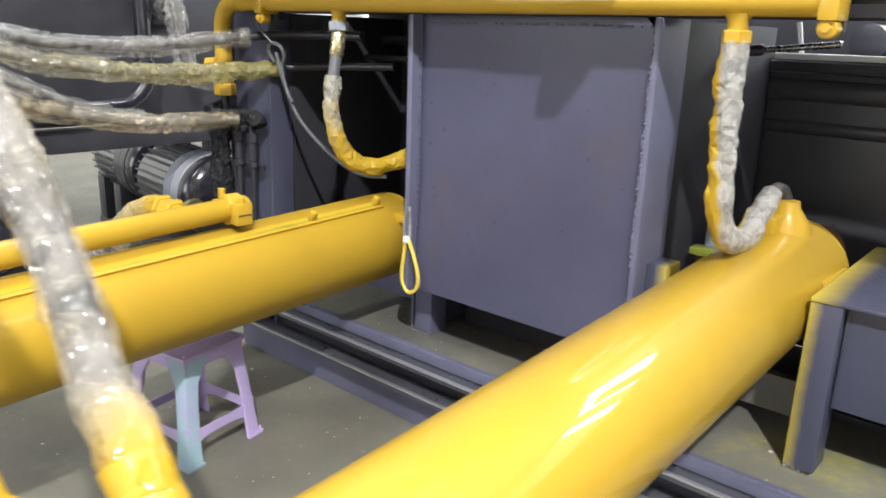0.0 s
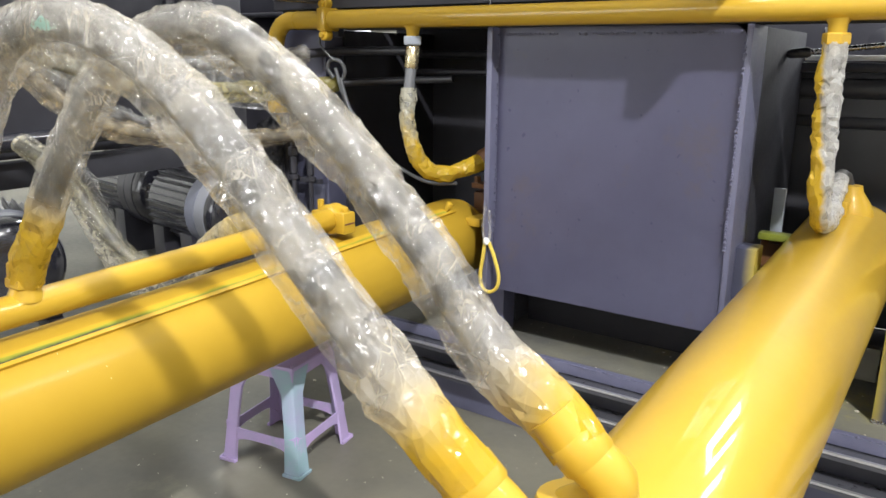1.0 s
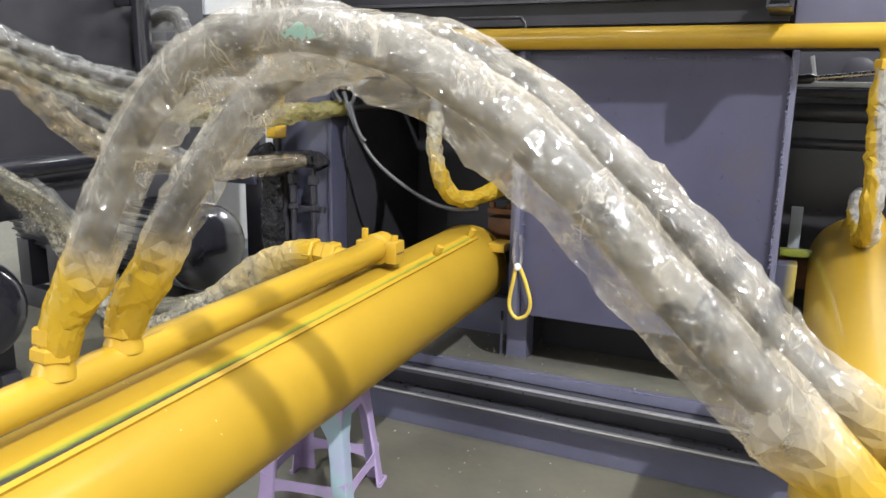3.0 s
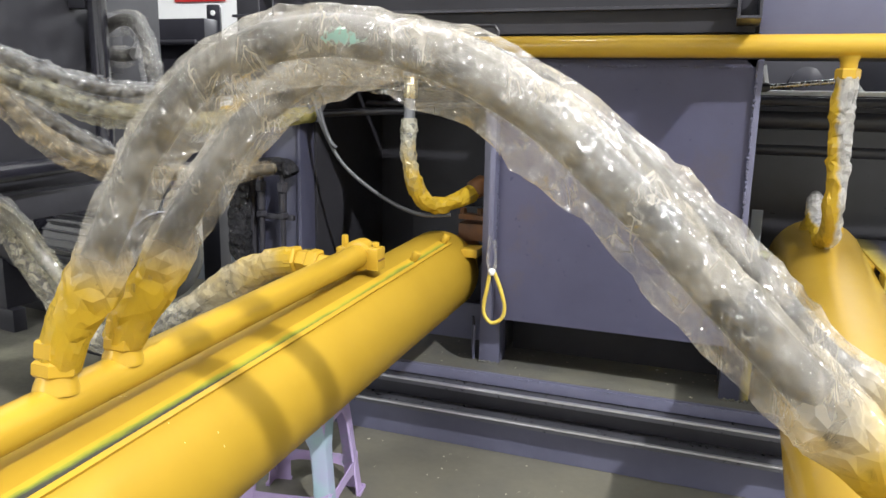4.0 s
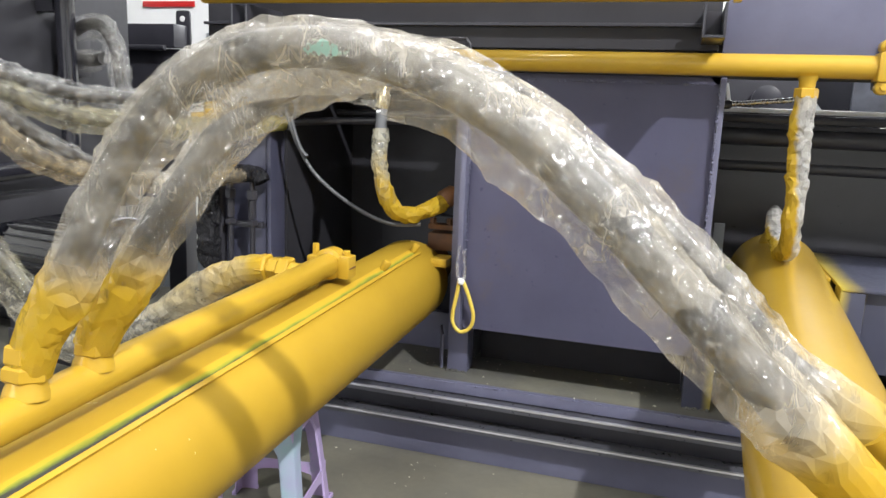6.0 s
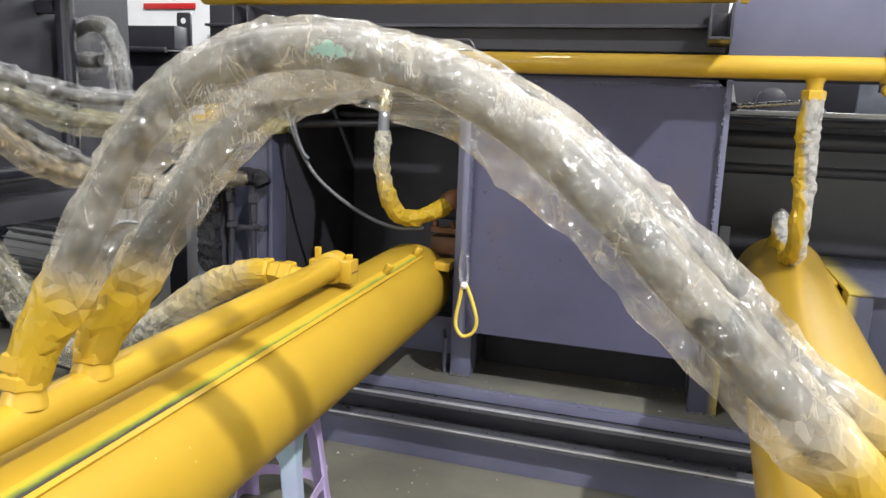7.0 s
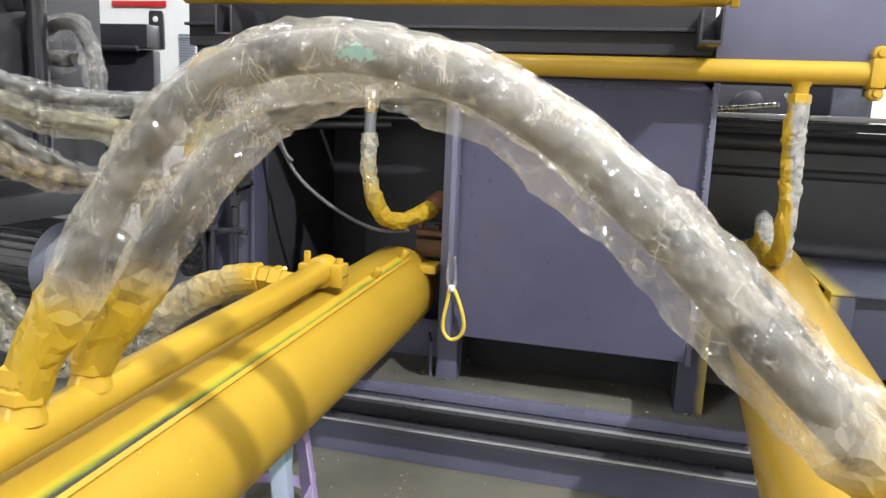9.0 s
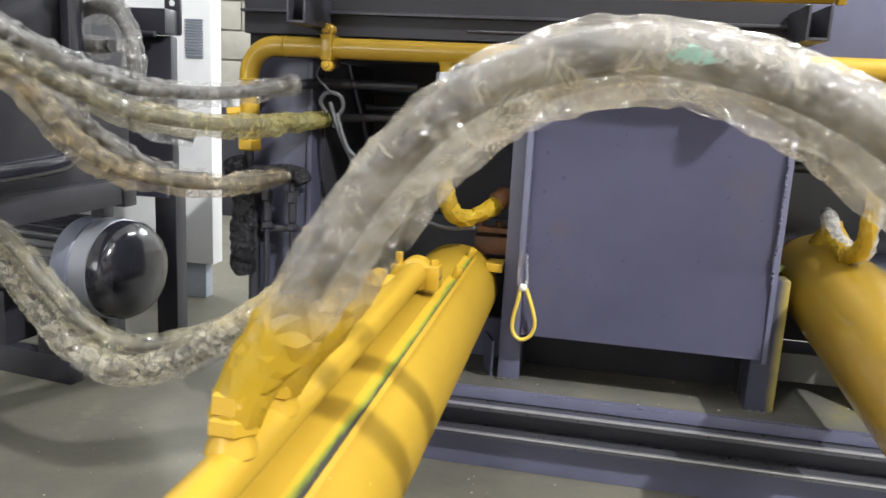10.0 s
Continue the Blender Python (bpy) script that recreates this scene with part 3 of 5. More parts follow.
right, rm = cylinder("large glossy yellow hydraulic cylinder bolted to the navy support box", RA, RB, RR, YELLOW)


def on_tube(a, b, r, y, deg, out=0.0):
    """A place on a cylinder's skin; deg from the top towards +x."""
    t = radians(deg)
    return along(a, b, y) + Vector((math.sin(t), 0, math.cos(t))) * (r + out)


# raised lip and the dark strip that the masking left beside it
def strip(a, b, r, y0, y1, d0, d1, h0, h1, n=60):
    bm = bmesh.new()
    uv = bm.loops.layers.uv.new("uv")
    rings = []
    for i in range(n + 1):
        y = y0 + (y1 - y0) * i / n
        rings.append([bm.verts.new(on_tube(a, b, r, y, d, h)) for d, h in ((d0, h0), (d0, h1), (d1, h1), (d1, h0))])
    for i, (p, q) in enumerate(zip(rings, rings[1:])):
        for k in range(4):
            f = bm.faces.new((p[k], p[(k + 1) % 4], q[(k + 1) % 4], q[k]))
            for lp, (a_, c_) in zip(f.loops, ((i, k), (i, k + 1), (i + 1, k + 1), (i + 1, k))):
                lp[uv].uv = (a_ / n, {1: 0.0, 2: 1.0}.get(c_, 0.5))
    bm.faces.new(rings[0])
    bm.faces.new(rings[-1])
    return bm


def strip_paint():
    """Dark bare strip: green-yellow overspray towards the gland, fading into the yellow at one side."""
    m, n, l, b = material("masked_strip")
    sep = n.new("ShaderNodeSeparateXYZ")
    l.new(n.new("ShaderNodeUVMap").outputs["UV"], sep.inputs[0])
    co = n.new("ShaderNodeTexCoord").outputs["Object"]
    mp = n.new("ShaderNodeMapping")
    mp.inputs["Scale"].default_value = (1, 0.16, 1)
    l.new(co, mp.inputs["Vector"])
    nz = noise_node(n, l, 45, 6, 0.7, mp.outputs[0])
    far = n.new("ShaderNodeMapRange")
    far.inputs["From Min"].default_value, far.inputs["From Max"].default_value = 0.42, 0.74
    far.inputs["To Min"].default_value, far.inputs["To Max"].default_value = 0.06, 0.46
    l.new(sep.outputs[0], far.inputs["Value"])
    ad = n.new("ShaderNodeMath")
    ad.operation = "MULTIPLY_ADD"
    l.new(nz.outputs["Fac"], ad.inputs[0])
    ad.inputs[1].default_value = 0.8
    l.new(sep.outputs[1], ad.inputs[2])
    su = n.new("ShaderNodeMath")
    su.operation = "SUBTRACT"
    l.new(ad.outputs[0], su.inputs[0])
    l.new(far.outputs["Result"], su.inputs[1])
    r1 = ramp(n, [(0.38, (0.48, 0.302, 0.026)), (0.52, (0.33, 0.30, 0.03)), (0.74, (0.15, 0.18, 0.03)), (0.94, (0.045, 0.046, 0.038))])
    l.new(su.outputs[0], r1.inputs["Fac"])
    l.new(r1.outputs["Color"], b.inputs["Base Color"])
    b.inputs["Roughness"].default_value = 0.7
    b.inputs["Specular IOR Level"].default_value = 0.15
    return m


part("lip", turn(strip(LA, LB, RL, -1.15, 1.68, 29.0, 32.6, -0.004, 0.0075), lm), YELLOW, left)
part("masked_strip", turn(strip(LA, LB, RL, -1.15, 1.66, 17.8, 28.8, -0.004, 0.0012), lm), strip_paint(), left, "dark strip with green-yellow overspray")
for y in (1.43, 1.66):
    p = on_tube(LA, LB, RL, y, 24, 0.0)
    part("lug", turn(lathe([(0, 0.008), (0.02, 0.012), (0.028, 0.010), (0.03, 0.006)], p, p + Vector((0.01, 0, 0.02)), 16), lm), YELLOW, left)
# pale scratches on the paint
for y, d, dd in ((0.455, 43.0, 9.0), (0.47, -12.0, 4.0), (0.52, 64.0, 6.0)):
    part("scratch", turn(strip(LA, LB, RL, y, y + 0.0012, d - dd, d + dd, -0.001, 0.0003, 2), lm), SCUFF, left, "pale scratch")
# cable eye at the gland
part("gland_bracket", turn(box(-1.255, -1.205, 1.70, 1.78, 0.575, 0.60, 0.003), lm), YELLOW, left)

# oil manifold pipe on the first cylinder
PX, PR = -1.350, 0.0285
PA, PB = Vector((PX - 0.004, -1.15, 0.592)), Vector((PX, 1.275, 0.668))
manifold = thing("manifold_pipe", "yellow painted manifold pipe clamped along the cylinder", "pipe", PA)
mm = Matrix.Translation(-PA)
L = (PB - PA).length
part("pipe", turn(lathe([(0, PR - 0.004), (0.004, PR), (L - 0.014, PR), (L - 0.005, PR - 0.006), (L, PR - 0.018)], PA, PB, 40), mm), YELLOW, manifold)
for y in (1.225, -0.35):
    c = along(PA, PB, y)
    cl = part("clamp", turn(lathe([(0, 0.034), (0.003, 0.038), (0.037, 0.038), (0.04, 0.034)], c - Vector((0, 0.02, 0)), c + Vector((0, 0.02, 0)), 28), mm), YELLOW, manifold)
    part("clamp_block", turn(box(c.x + 0.026, c.x + 0.056, c.y - 0.022, c.y + 0.022, c.z - 0.032, c.z + 0.022, 0.004), mm), YELLOW, manifold)
    part("clamp_slot", turn(box(c.x + 0.024, c.x + 0.0575, c.y - 0.018, c.y + 0.018, c.z - 0.009, c.z - 0.005, 0.001), mm), RUST, cl)
    part("bolt", turn(hexnut((c.x + 0.041, c.y, c.z + 0.022), (c.x + 0.041, c.y, c.z + 0.034), 0.009), mm), YELLOW, cl)
    part("clamp_ear", turn(box(c.x - 0.056, c.x - 0.026, c.y - 0.02, c.y + 0.02, c.z - 0.03, c.z + 0.018, 0.004), mm), YELLOW, manifold)
    part("bolt", turn(hexnut((c.x - 0.041, c.y, c.z + 0.018), (c.x - 0.041, c.y, c.z + 0.045), 0.009), mm), YELLOW, cl)


def port(pipe_thing, m, base, tip, mat=YELLOW, r=0.0245):
    """Welded stub and hexagon coupling from base to tip."""
    base, tip = Vector(base), Vector(tip)
    d = (tip - base)
    part("stub", turn(lathe([(0, r * 1.22), (d.length * 0.14, r * 1.14), (d.length * 0.24, r * 1.04), (d.length * 0.45, r * 1.0)], base, tip, 24), m), mat, pipe_thing)
    part("coupling", turn(hexnut(base + d * 0.30, base + d * 0.60, r * 1.26), m), mat, pipe_thing)
    part("lock_nut", turn(hexnut(base + d * 0.61, base + d * 0.97, r * 1.17), m), mat, pipe_thing)


SLATE = paint("slate_rubber", (0.13, 0.135, 0.15), (0.10, 0.105, 0.115), (0.4, 0.6), grain=150)

# ---- film materials ----
ENDS = ((0.16, 0.085, 0.05), (0.885, 0.975, 0.05))
SLEEVE = ((0.08, 0.24), (0.86, 0.81, 0.72), ENDS, 0.30, 22, 9, 0.03, 0.18)
FILM = film_material("loose_sleeve", *SLEEVE, None, 0.30, (30, 0.8), 0.42)
FILM_MARKED = film_material("loose_sleeve_with_dab", *SLEEVE, ((0.444, -0.030, 0.412), (0.030, 0.05, 0.011)), 0.30, (30, 0.8), 0.42)
FILM_INNER = film_material("clinging_wrap", (0.0, 0.08), (0.86, 0.86, 0.90), (), 0.05, 30, 18, 0.08, 0.16, None, 0.34, (60, 0.9), 0.4, shine=0.055)
FILM_GREY = film_material("dusty_wrap", (0.03, 0.20), (0.86, 0.86, 0.88), (), 0.3, 30, 9, 0.05, 0.13, shine=0.06)
FILM_OLIVE = film_material("sprayed_wrap", (0.05, 0.24), (0.84, 0.80, 0.58), ((0.45, 1.15, 0.35),), 0.7, 30, 9, 0.05, 0.13, spray_rgb=(0.40, 0.36, 0.08), spray_cover=0.75, shine=0.06)
FILM_BROWN = film_material("brown_wrap", (0.05, 0.26), (0.86, 0.74, 0.54), (), 0.9, 30, 9, 0.05, 0.13, shine=0.06)
FILM_BLACK = film_material("black_wrap", (0.95, 1.0), (0.03, 0.03, 0.035), (), 0.0, 30, 20, 0.26, 0.09)
FILM_YELLOW = film_material("yellow_sprayed_wrap", (0.30, 0.6), (0.72, 0.70, 0.58), (), 0.3, 40, 24, 0.04, 0.2, aslant=(0, 0.5, -3.0, 0.95, 1.5), facets=(70, 0.5))
FILM_HALF = film_material("half_sprayed_wrap", (0.42, 0.60), (0.80, 0.79, 0.77), (), 0.2, 40, 20, 0.04, 0.2, aslant=(-30, -4, -3.4, 0.95, 1.35), facets=(70, 0.5))
FILM_U = film_material("crumpled_wrap", (0.12, 0.40), (0.86, 0.81, 0.66), ((0.70, 1.05, 0.3),), 0.25, 28, 9, 0.05, 0.15)
HOSE = paint("hose_rubber", (0.055, 0.052, 0.050), (0.035, 0.033, 0.032), (0.4, 0.6), grain=150, blot=20)


def wrapped(label, pts, r_hose, r_film, film, seed=0, group="wrapped hoses", hang=0.012):
    """A hose in one close, crumpled wrap."""
    pts = [Vector(p) for p in pts]
    h = thing("wrapped_hose", label, "hose", pts[0], group)
    m = Matrix.Translation(-pts[0])
    part("hose", turn(sweep(pts, r_hose, 16, 0.02), m), HOSE, h)
    part("wrap", turn(sleeve(pts, r_film, seed, hang, None, 1.0, 0.010, 14, 260, 0.0062, 0.7, 0.006, 0.005, 0.33), m), film, h)
    return h, m


def arched(label, pts, r_hose, film, seed, hang):
    """A hose in a clinging inner wrap and a loose outer bag, whose slack hangs on the inside of the arch."""
    pts = [Vector(p) for p in pts]
    h = thing("wrapped_hose", label, "hose", pts[0], "arched hoses")
    m = Matrix.Translation(-pts[0])
    part("hose", turn(sweep(pts, r_hose, 20, 0.02), m), HOSE, h)
    part("inner_wrap", turn(sleeve(pts, r_hose * 1.13, seed + 50, 0.0, None, 1.0, 0.011, 16, 240, 0.0026, 0.55, 0.005, 0.002), m), FILM_INNER, h, "clinging crinkled clear film")
    part("wrap", turn(sleeve(pts, r_hose * 1.42, seed, hang, (-0.92, pts[0].y, 0.62), 0.9, 0.013, 20, 300, 0.0033, 0.45, 0.006, 0.003, 0.22), m), film, h, "loose milky plastic bag")
    return h


# ---- the two arching hoses ----
HOSE_A = [(-1.353, 0.340, 0.690), (-1.335, 0.345, 0.75), (-1.305, 0.35, 0.80), (-1.255, 0.35, 0.885), (-1.205, 0.348, 0.965), (-1.125, 0.340, 1.047), (-1.035, 0.332, 1.092), (-0.94, 0.328, 1.106), (-0.86, 0.328, 1.095), (-0.79, 0.328, 1.072), (-0.715, 0.33, 1.030), (-0.645, 0.332, 0.972), (-0.605, 0.333, 0.937), (-0.535, 0.335, 0.867), (-0.463, 0.337, 0.798), (-0.405, 0.342, 0.742), (-0.37, 0.35, 0.705)]
HOSE_B = [(-1.35, 0.453, 0.69), (-1.325, 0.457, 0.745), (-1.3, 0.46, 0.78), (-1.256, 0.47, 0.863), (-1.2, 0.48, 0.941), (-1.135, 0.487, 1.018), (-1.05, 0.495, 1.076), (-0.95, 0.496, 1.104), (-0.86, 0.496, 1.099), (-0.77, 0.494, 1.061), (-0.687, 0.492, 1.007), (-0.606, 0.49, 0.943), (-0.512, 0.483, 0.863), (-0.44, 0.475, 0.785), (-0.35, 0.465, 0.733), (-0.315, 0.458, 0.705)]
port(manifold, mm, (-1.3525, 0.332, 0.655), (-1.352, 0.342, 0.728))
port(manifold, mm, (-1.3515, 0.450, 0.658), (-1.346, 0.455, 0.728))
arched("thick hydraulic hose arched in clear plastic wrap, ends sprayed yellow", HOSE_A, 0.0215, FILM_MARKED, 3, 0.023)
arched("arched hydraulic hose in clear wrap beside its twin, ends yellow", HOSE_B, 0.0215, FILM, 5, 0.016)

# split-flange elbows on the second cylinder
for k, (tip, y) in enumerate((((-0.37, 0.35, 0.705), 0.372), ((-0.315, 0.458, 0.705), 0.475))):
    el = thing("hose_elbow", "yellow painted elbow with split flange clamp on the cylinder", "pipe fitting", tip, "hose elbows")
    m = Matrix.Translation(-Vector(tip))
    top = on_tube(RA, RB, RR, y, -12)
    t = Vector(tip)
    part("elbow", turn(sweep([t + Vector((-0.03, -0.003, 0.03)), t, t + Vector((0.032, 0.008, -0.03)), t.lerp(top, 0.55) + Vector((0.02, 0.005, -0.005)), top + Vector((-0.004, 0, 0.02)), top + Vector((0, 0, -0.01))], 0.026, 24, 0.008), m), YELLOW, el)
    part("sleeve", turn(lathe([(0, 0.026), (0.004, 0.029), (0.03, 0.029), (0.034, 0.026)], t + Vector((-0.012, 0, 0.012)), t + Vector((0.012, 0.004, -0.012)), 24), m), YELLOW, el)
    # split flange: a long eye-shaped plate in two halves, with socket-head bolts
    up = Vector((math.sin(radians(-12)), 0, math.cos(radians(-12))))
    fm = m @ Matrix.Translation(top) @ up.to_track_quat("Z", "Y").to_matrix().to_4x4()
    for s in (-1, 1):
        b = bmesh.new()
        low, high = [], []
        for i in range(19):
            a = math.pi * i / 18
            r = 0.042 + 0.022 * abs(math.cos(a)) ** 3
            for ring, z in ((low, -0.02), (high, 0.022)):
                ring.append(b.verts.new((r * math.cos(a), s * (0.002 + r * 0.82 * math.sin(a)), z)))
        for i in range(19):
            j = (i + 1) % 19
            b.faces.new((low[i], low[j], high[j], high[i]))
        b.faces.new(low)
        b.faces.new(high)
        bmesh.ops.bevel(b, geom=[e for e in b.edges if len(e.link_faces) == 2 and e.calc_face_angle(0) > 0.9], offset=0.003, segments=2, affect="EDGES")
        half = part("flange_half", turn(b, fm), YELLOW, el)
        for q in (-1, 1):
            c = Vector((q * 0.047, s * 0.017, 0.0225))
            part("socket_bolt", turn(lathe([(-0.004, 0.0105), (0.010, 0.0105), (0.012, 0.0095), (0.012, 0.0060), (0.004, 0.0055)], c, c + Vector((0, 0, 1)), 18), fm), YELLOW, half)
    part("collar", turn(lathe([(0, 0.034), (0.018, 0.033), (0.026, 0.028)], (0, 0, 0.02), (0, 0, 1), 28), fm), YELLOW, el)

# second cylinder: port boss, side plates
boss = on_tube(RA, RB, RR, 1.97, 0)
part("port_boss", turn(lathe([(-0.02, 0.060), (0.0, 0.055), (0.018, 0.046), (0.045, 0.027), (0.06, 0.024)], boss, boss + Vector((0, 0, 0.1)), 24), rm), YELLOW, right)
part("gusset", turn(box(-0.285, -0.265, 1.88, 2.0, 0.69, 0.735, 0.004), rm), YELLOW, right)
part("side_lug", turn(box(-0.20, -0.140, 1.88, 2.04, 0.590, 0.620, 0.004), rm), YELLOW, right)
bracket = thing("angle_bracket", "yellow and brown sprayed angle bracket welded to the side plate", "bracket", (-0.46, 1.98, 0.6))
bmx = Matrix.Translation((0.46, -1.98, -0.6))
part("upright", turn(box(-0.455, -0.425, 1.985, 1.995, 0.58, 0.735, 0.002), bmx), GREY, bracket, "bare grey flat bar")
part("arm", turn(box(-0.474, -0.38, 1.94, 1.985, 0.60, 0.618, 0.003), bmx), OLIVE, bracket)
part("web", turn(box(-0.474, -0.36, 1.985, 1.998, 0.50, 0.60, 0.003), bmx), RUST, bracket)
part("rod_end", turn(lathe([(0, 0.07), (0.02, 0.075), (0.16, 0.075), (0.17, 0.06)], (-0.268, 2.09, 0.583), (-0.267, 2.3, 0.595), 32), bmx), RUST, bracket)

strut = thing("steel_rod", "bright steel rod with a black end fitting inside the bay", "rod", (-0.494, 2.15, 1.084))
m = Matrix.Translation((0.494, -2.15, -1.084))
part("shaft", turn(rod((-0.45, 2.15, 1.087), (-0.26, 2.15, 1.107), 0.0075), m), STEEL, strut)
part("end_fitting", turn(lathe([(0, 0.009), (0.01, 0.013), (0.05, 0.015), (0.06, 0.010)], (-0.494, 2.15, 1.083), (-0.43, 2.15, 1.089), 18), m), BLACK, strut, "black end fitting")

# ---- yellow oil pipe along the head ----
PZ = 1.1735
pipe = thing("oil_pipe", "yellow painted oil pipe with welded tees and clamped ends", "pipe", (-1.0, 1.6, PZ))
pm = Matrix.Translation((1.0, -1.6, -PZ))
part("pipe_run", turn(sweep([(-1.932, 1.6, 0.93), (-1.932, 1.6, 1.0), (-1.932, 1.6, 1.085), (-1.928, 1.6, 1.115), (-1.915, 1.6, 1.143), (-1.892, 1.6, 1.163), (-1.86, 1.6, 1.173), (-1.82, 1.6, PZ), (-1.4, 1.6, PZ), (-1.0, 1.6, PZ), (-0.13, 1.6, PZ)], 0.0270, 32, 0.012), pm), YELLOW, pipe)
for x in (-1.83, -1.932):
    a = (x, 1.6, PZ) if x > -1.9 else (x, 1.6, 1.075)
    b = (x + 0.008, 1.6, PZ) if x > -1.9 else (x, 1.6, 1.083)
    part("weld_ring", turn(lathe([(0, 0.0272), (0.004, 0.0292), (0.008, 0.0272)], a, b, 28), pm), YELLOW, pipe)
part("coupling", turn(hexnut((-1.932, 1.6, 0.885), (-1.932, 1.6, 0.925), 0.034), pm), YELLOW, pipe)
part("plug", turn(hexnut((-1.95, 1.585, 0.99), (-1.985, 1.57, 0.985), 0.018), pm), YELLOW, pipe)
for x, zt in ((-1.377, PZ), (-0.30, PZ)):
    part("tee_neck", turn(lathe([(0, 0.026), (0.012, 0.019), (0.03, 0.018)], (x, 1.6, zt - 0.022), (x, 1.6, zt - 0.09), 24), pm), YELLOW, pipe)
    part("tee_nut", turn(hexnut((x, 1.6, zt - 0.050), (x, 1.6, zt - 0.075), 0.027), pm), YELLOW if x > -1 else GREY, pipe, "" if x > -1 else "bare grey hexagon nut")
for x in (-1.70, -0.145):
    cl = part("clamp", turn(box(x - 0.017, x + 0.017, 1.566, 1.634, PZ - 0.034, PZ + 0.034, 0.008), pm), YELLOW, pipe)
    for s in (-1, 1):
        part("clamp_ear", turn(lathe([(0, 0.014), (0.003, 0.017), (0.027, 0.017), (0.03, 0.014)], (x, 1.575, PZ + s * 0.045), (x, 1.61, PZ + s * 0.045), 18), pm), YELLOW, pipe)
        part("bolt", turn(hexnut((x, 1.566, PZ + s * 0.045), (x, 1.575, PZ + s * 0.045), 0.009), pm), YELLOW, cl)
part("bracket", turn(box(-1.71, -1.69, 1.635, 1.66, PZ - 0.05, PZ + 0.05, 0.002), pm), BLACK, pipe)
part("bracket", turn(box(-0.155, -0.135, 1.635, 1.66, PZ - 0.05, PZ + 0.05, 0.002), pm), BLACK, pipe)

# upper pipe and the channel stubs that carry it
upper = thing("upper_pipe", "orange-yellow pipe lying on black channel stubs", "pipe", (-1.2, 1.455, 1.335))
um = Matrix.Translation((1.2, -1.455, -1.335))
part("pipe", turn(rod((-1.86, 1.455, 1.337), (-0.49, 1.455, 1.337), 0.036, 36), um), YELLOW, upper)
part("end_plug", turn(hexnut((-0.49, 1.455, 1.315), (-0.472, 1.455, 1.315), 0.018), um), YELLOW, upper)
for x in (-1.73, -0.524):
    st = thing("channel_stub", "black square channel stub holding the upper pipe", "bracket", (x, 1.5, 1.26), "channel stubs")
    sm = Matrix.Translation((-x, -1.5, -1.26))
    b = box(x - 0.025, x - 0.019, 1.43, 1.622, 1.221, 1.297, 0.001)
    box(x + 0.019, x + 0.025, 1.43, 1.622, 1.221, 1.297, 0.001, b)
    box(x - 0.019, x + 0.019, 1.43, 1.622, 1.221, 1.227, 0.001, b)
    box(x - 0.019, x + 0.019, 1.60, 1.622, 1.227, 1.297, 0.001, b)
    part("channel", turn(b, sm), BLACK, st)

# ---- hoses from the pipe down to the cylinders ----
hl = thing("drop_hose", "grey hose with zinc ferrule, lower half in yellow-sprayed wrap", "hose", (-1.377, 1.6, 1.1))
m = Matrix.Translation((1.377, -1.6, -1.1))
DROP_L = [(-1.377, 1.6, 1.115), (-1.376, 1.592, 1.05), (-1.373, 1.576, 0.98), (-1.368, 1.566, 0.90), (-1.360, 1.575, 0.82), (-1.346, 1.61, 0.755), (-1.315, 1.66, 0.732), (-1.27, 1.72, 0.745), (-1.225, 1.79, 0.78)]
part("hose", turn(sweep(DROP_L, 0.0155, 18), m), SLATE, hl)
part("ferrule", turn(lathe([(0, 0.017), (0.003, 0.0195), (0.06, 0.0195), (0.063, 0.017)], (-1.377, 1.6, 1.095), (-1.3755, 1.588, 1.02), 24), m), BRASS, hl, "bright zinc ferrule")
part("wrap", turn(sleeve(DROP_L[2:9], 0.0220, 8, 0.002, None, 1.0, 0.010, 14, 300, 0.0034, 0.6, 0.006, 0.006), m), FILM_YELLOW, hl)
part("end_fitting", turn(lathe([(0, 0.024), (0.01, 0.03), (0.05, 0.03), (0.06, 0.022)], (-1.245, 1.76, 0.765), (-1.205, 1.83, 0.80), 24), m), RUST, hl, "rusty end fitting")
hr = thing("drop_hose", "hose in crinkled wrap, half yellow, curling to a port", "hose", (-0.30, 1.6, 1.1))
m = Matrix.Translation((0.30, -1.6, -1.1))
DROP_R = [(-0.30, 1.6, 1.105), (-0.299, 1.6, 1.03), (-0.297, 1.60, 0.94), (-0.295, 1.602, 0.86), (-0.292, 1.615, 0.785), (-0.288, 1.655, 0.735), (-0.290, 1.72, 0.708), (-0.295, 1.80, 0.715), (-0.298, 1.87, 0.745), (-0.298, 1.93, 0.780), (-0.292, 1.975, 0.785), (-0.282, 1.99, 0.755)]
part("hose", turn(sweep(DROP_R, 0.0165, 18), m), HOSE, hr)
part("wrap", turn(sleeve(DROP_R[:10], 0.0240, 9, 0.003, None, 1.0, 0.010, 14, 300, 0.0036, 0.6, 0.006, 0.007), m), FILM_HALF, hr)

# valve lumps behind the first cylinder's gland
vb = thing("valve_block", "rusty unpainted valve block at the cylinder gland", "valve", (-1.22, 1.86, 0.64))
m = Matrix.Translation((1.22, -1.86, -0.64))
part("body", turn(box(-1.31, -1.20, 1.83, 1.90, 0.60, 0.655, 0.006), m), RUST, vb)
part("flange", turn(box(-1.30, -1.16, 1.80, 1.84, 0.672, 0.688, 0.003), m), RUST, vb)
for x in (-1.29, -1.235, -1.18):
    part("bolt", turn(hexnut((x, 1.82, 0.686), (x, 1.82, 0.706), 0.011), m), RUST, vb)
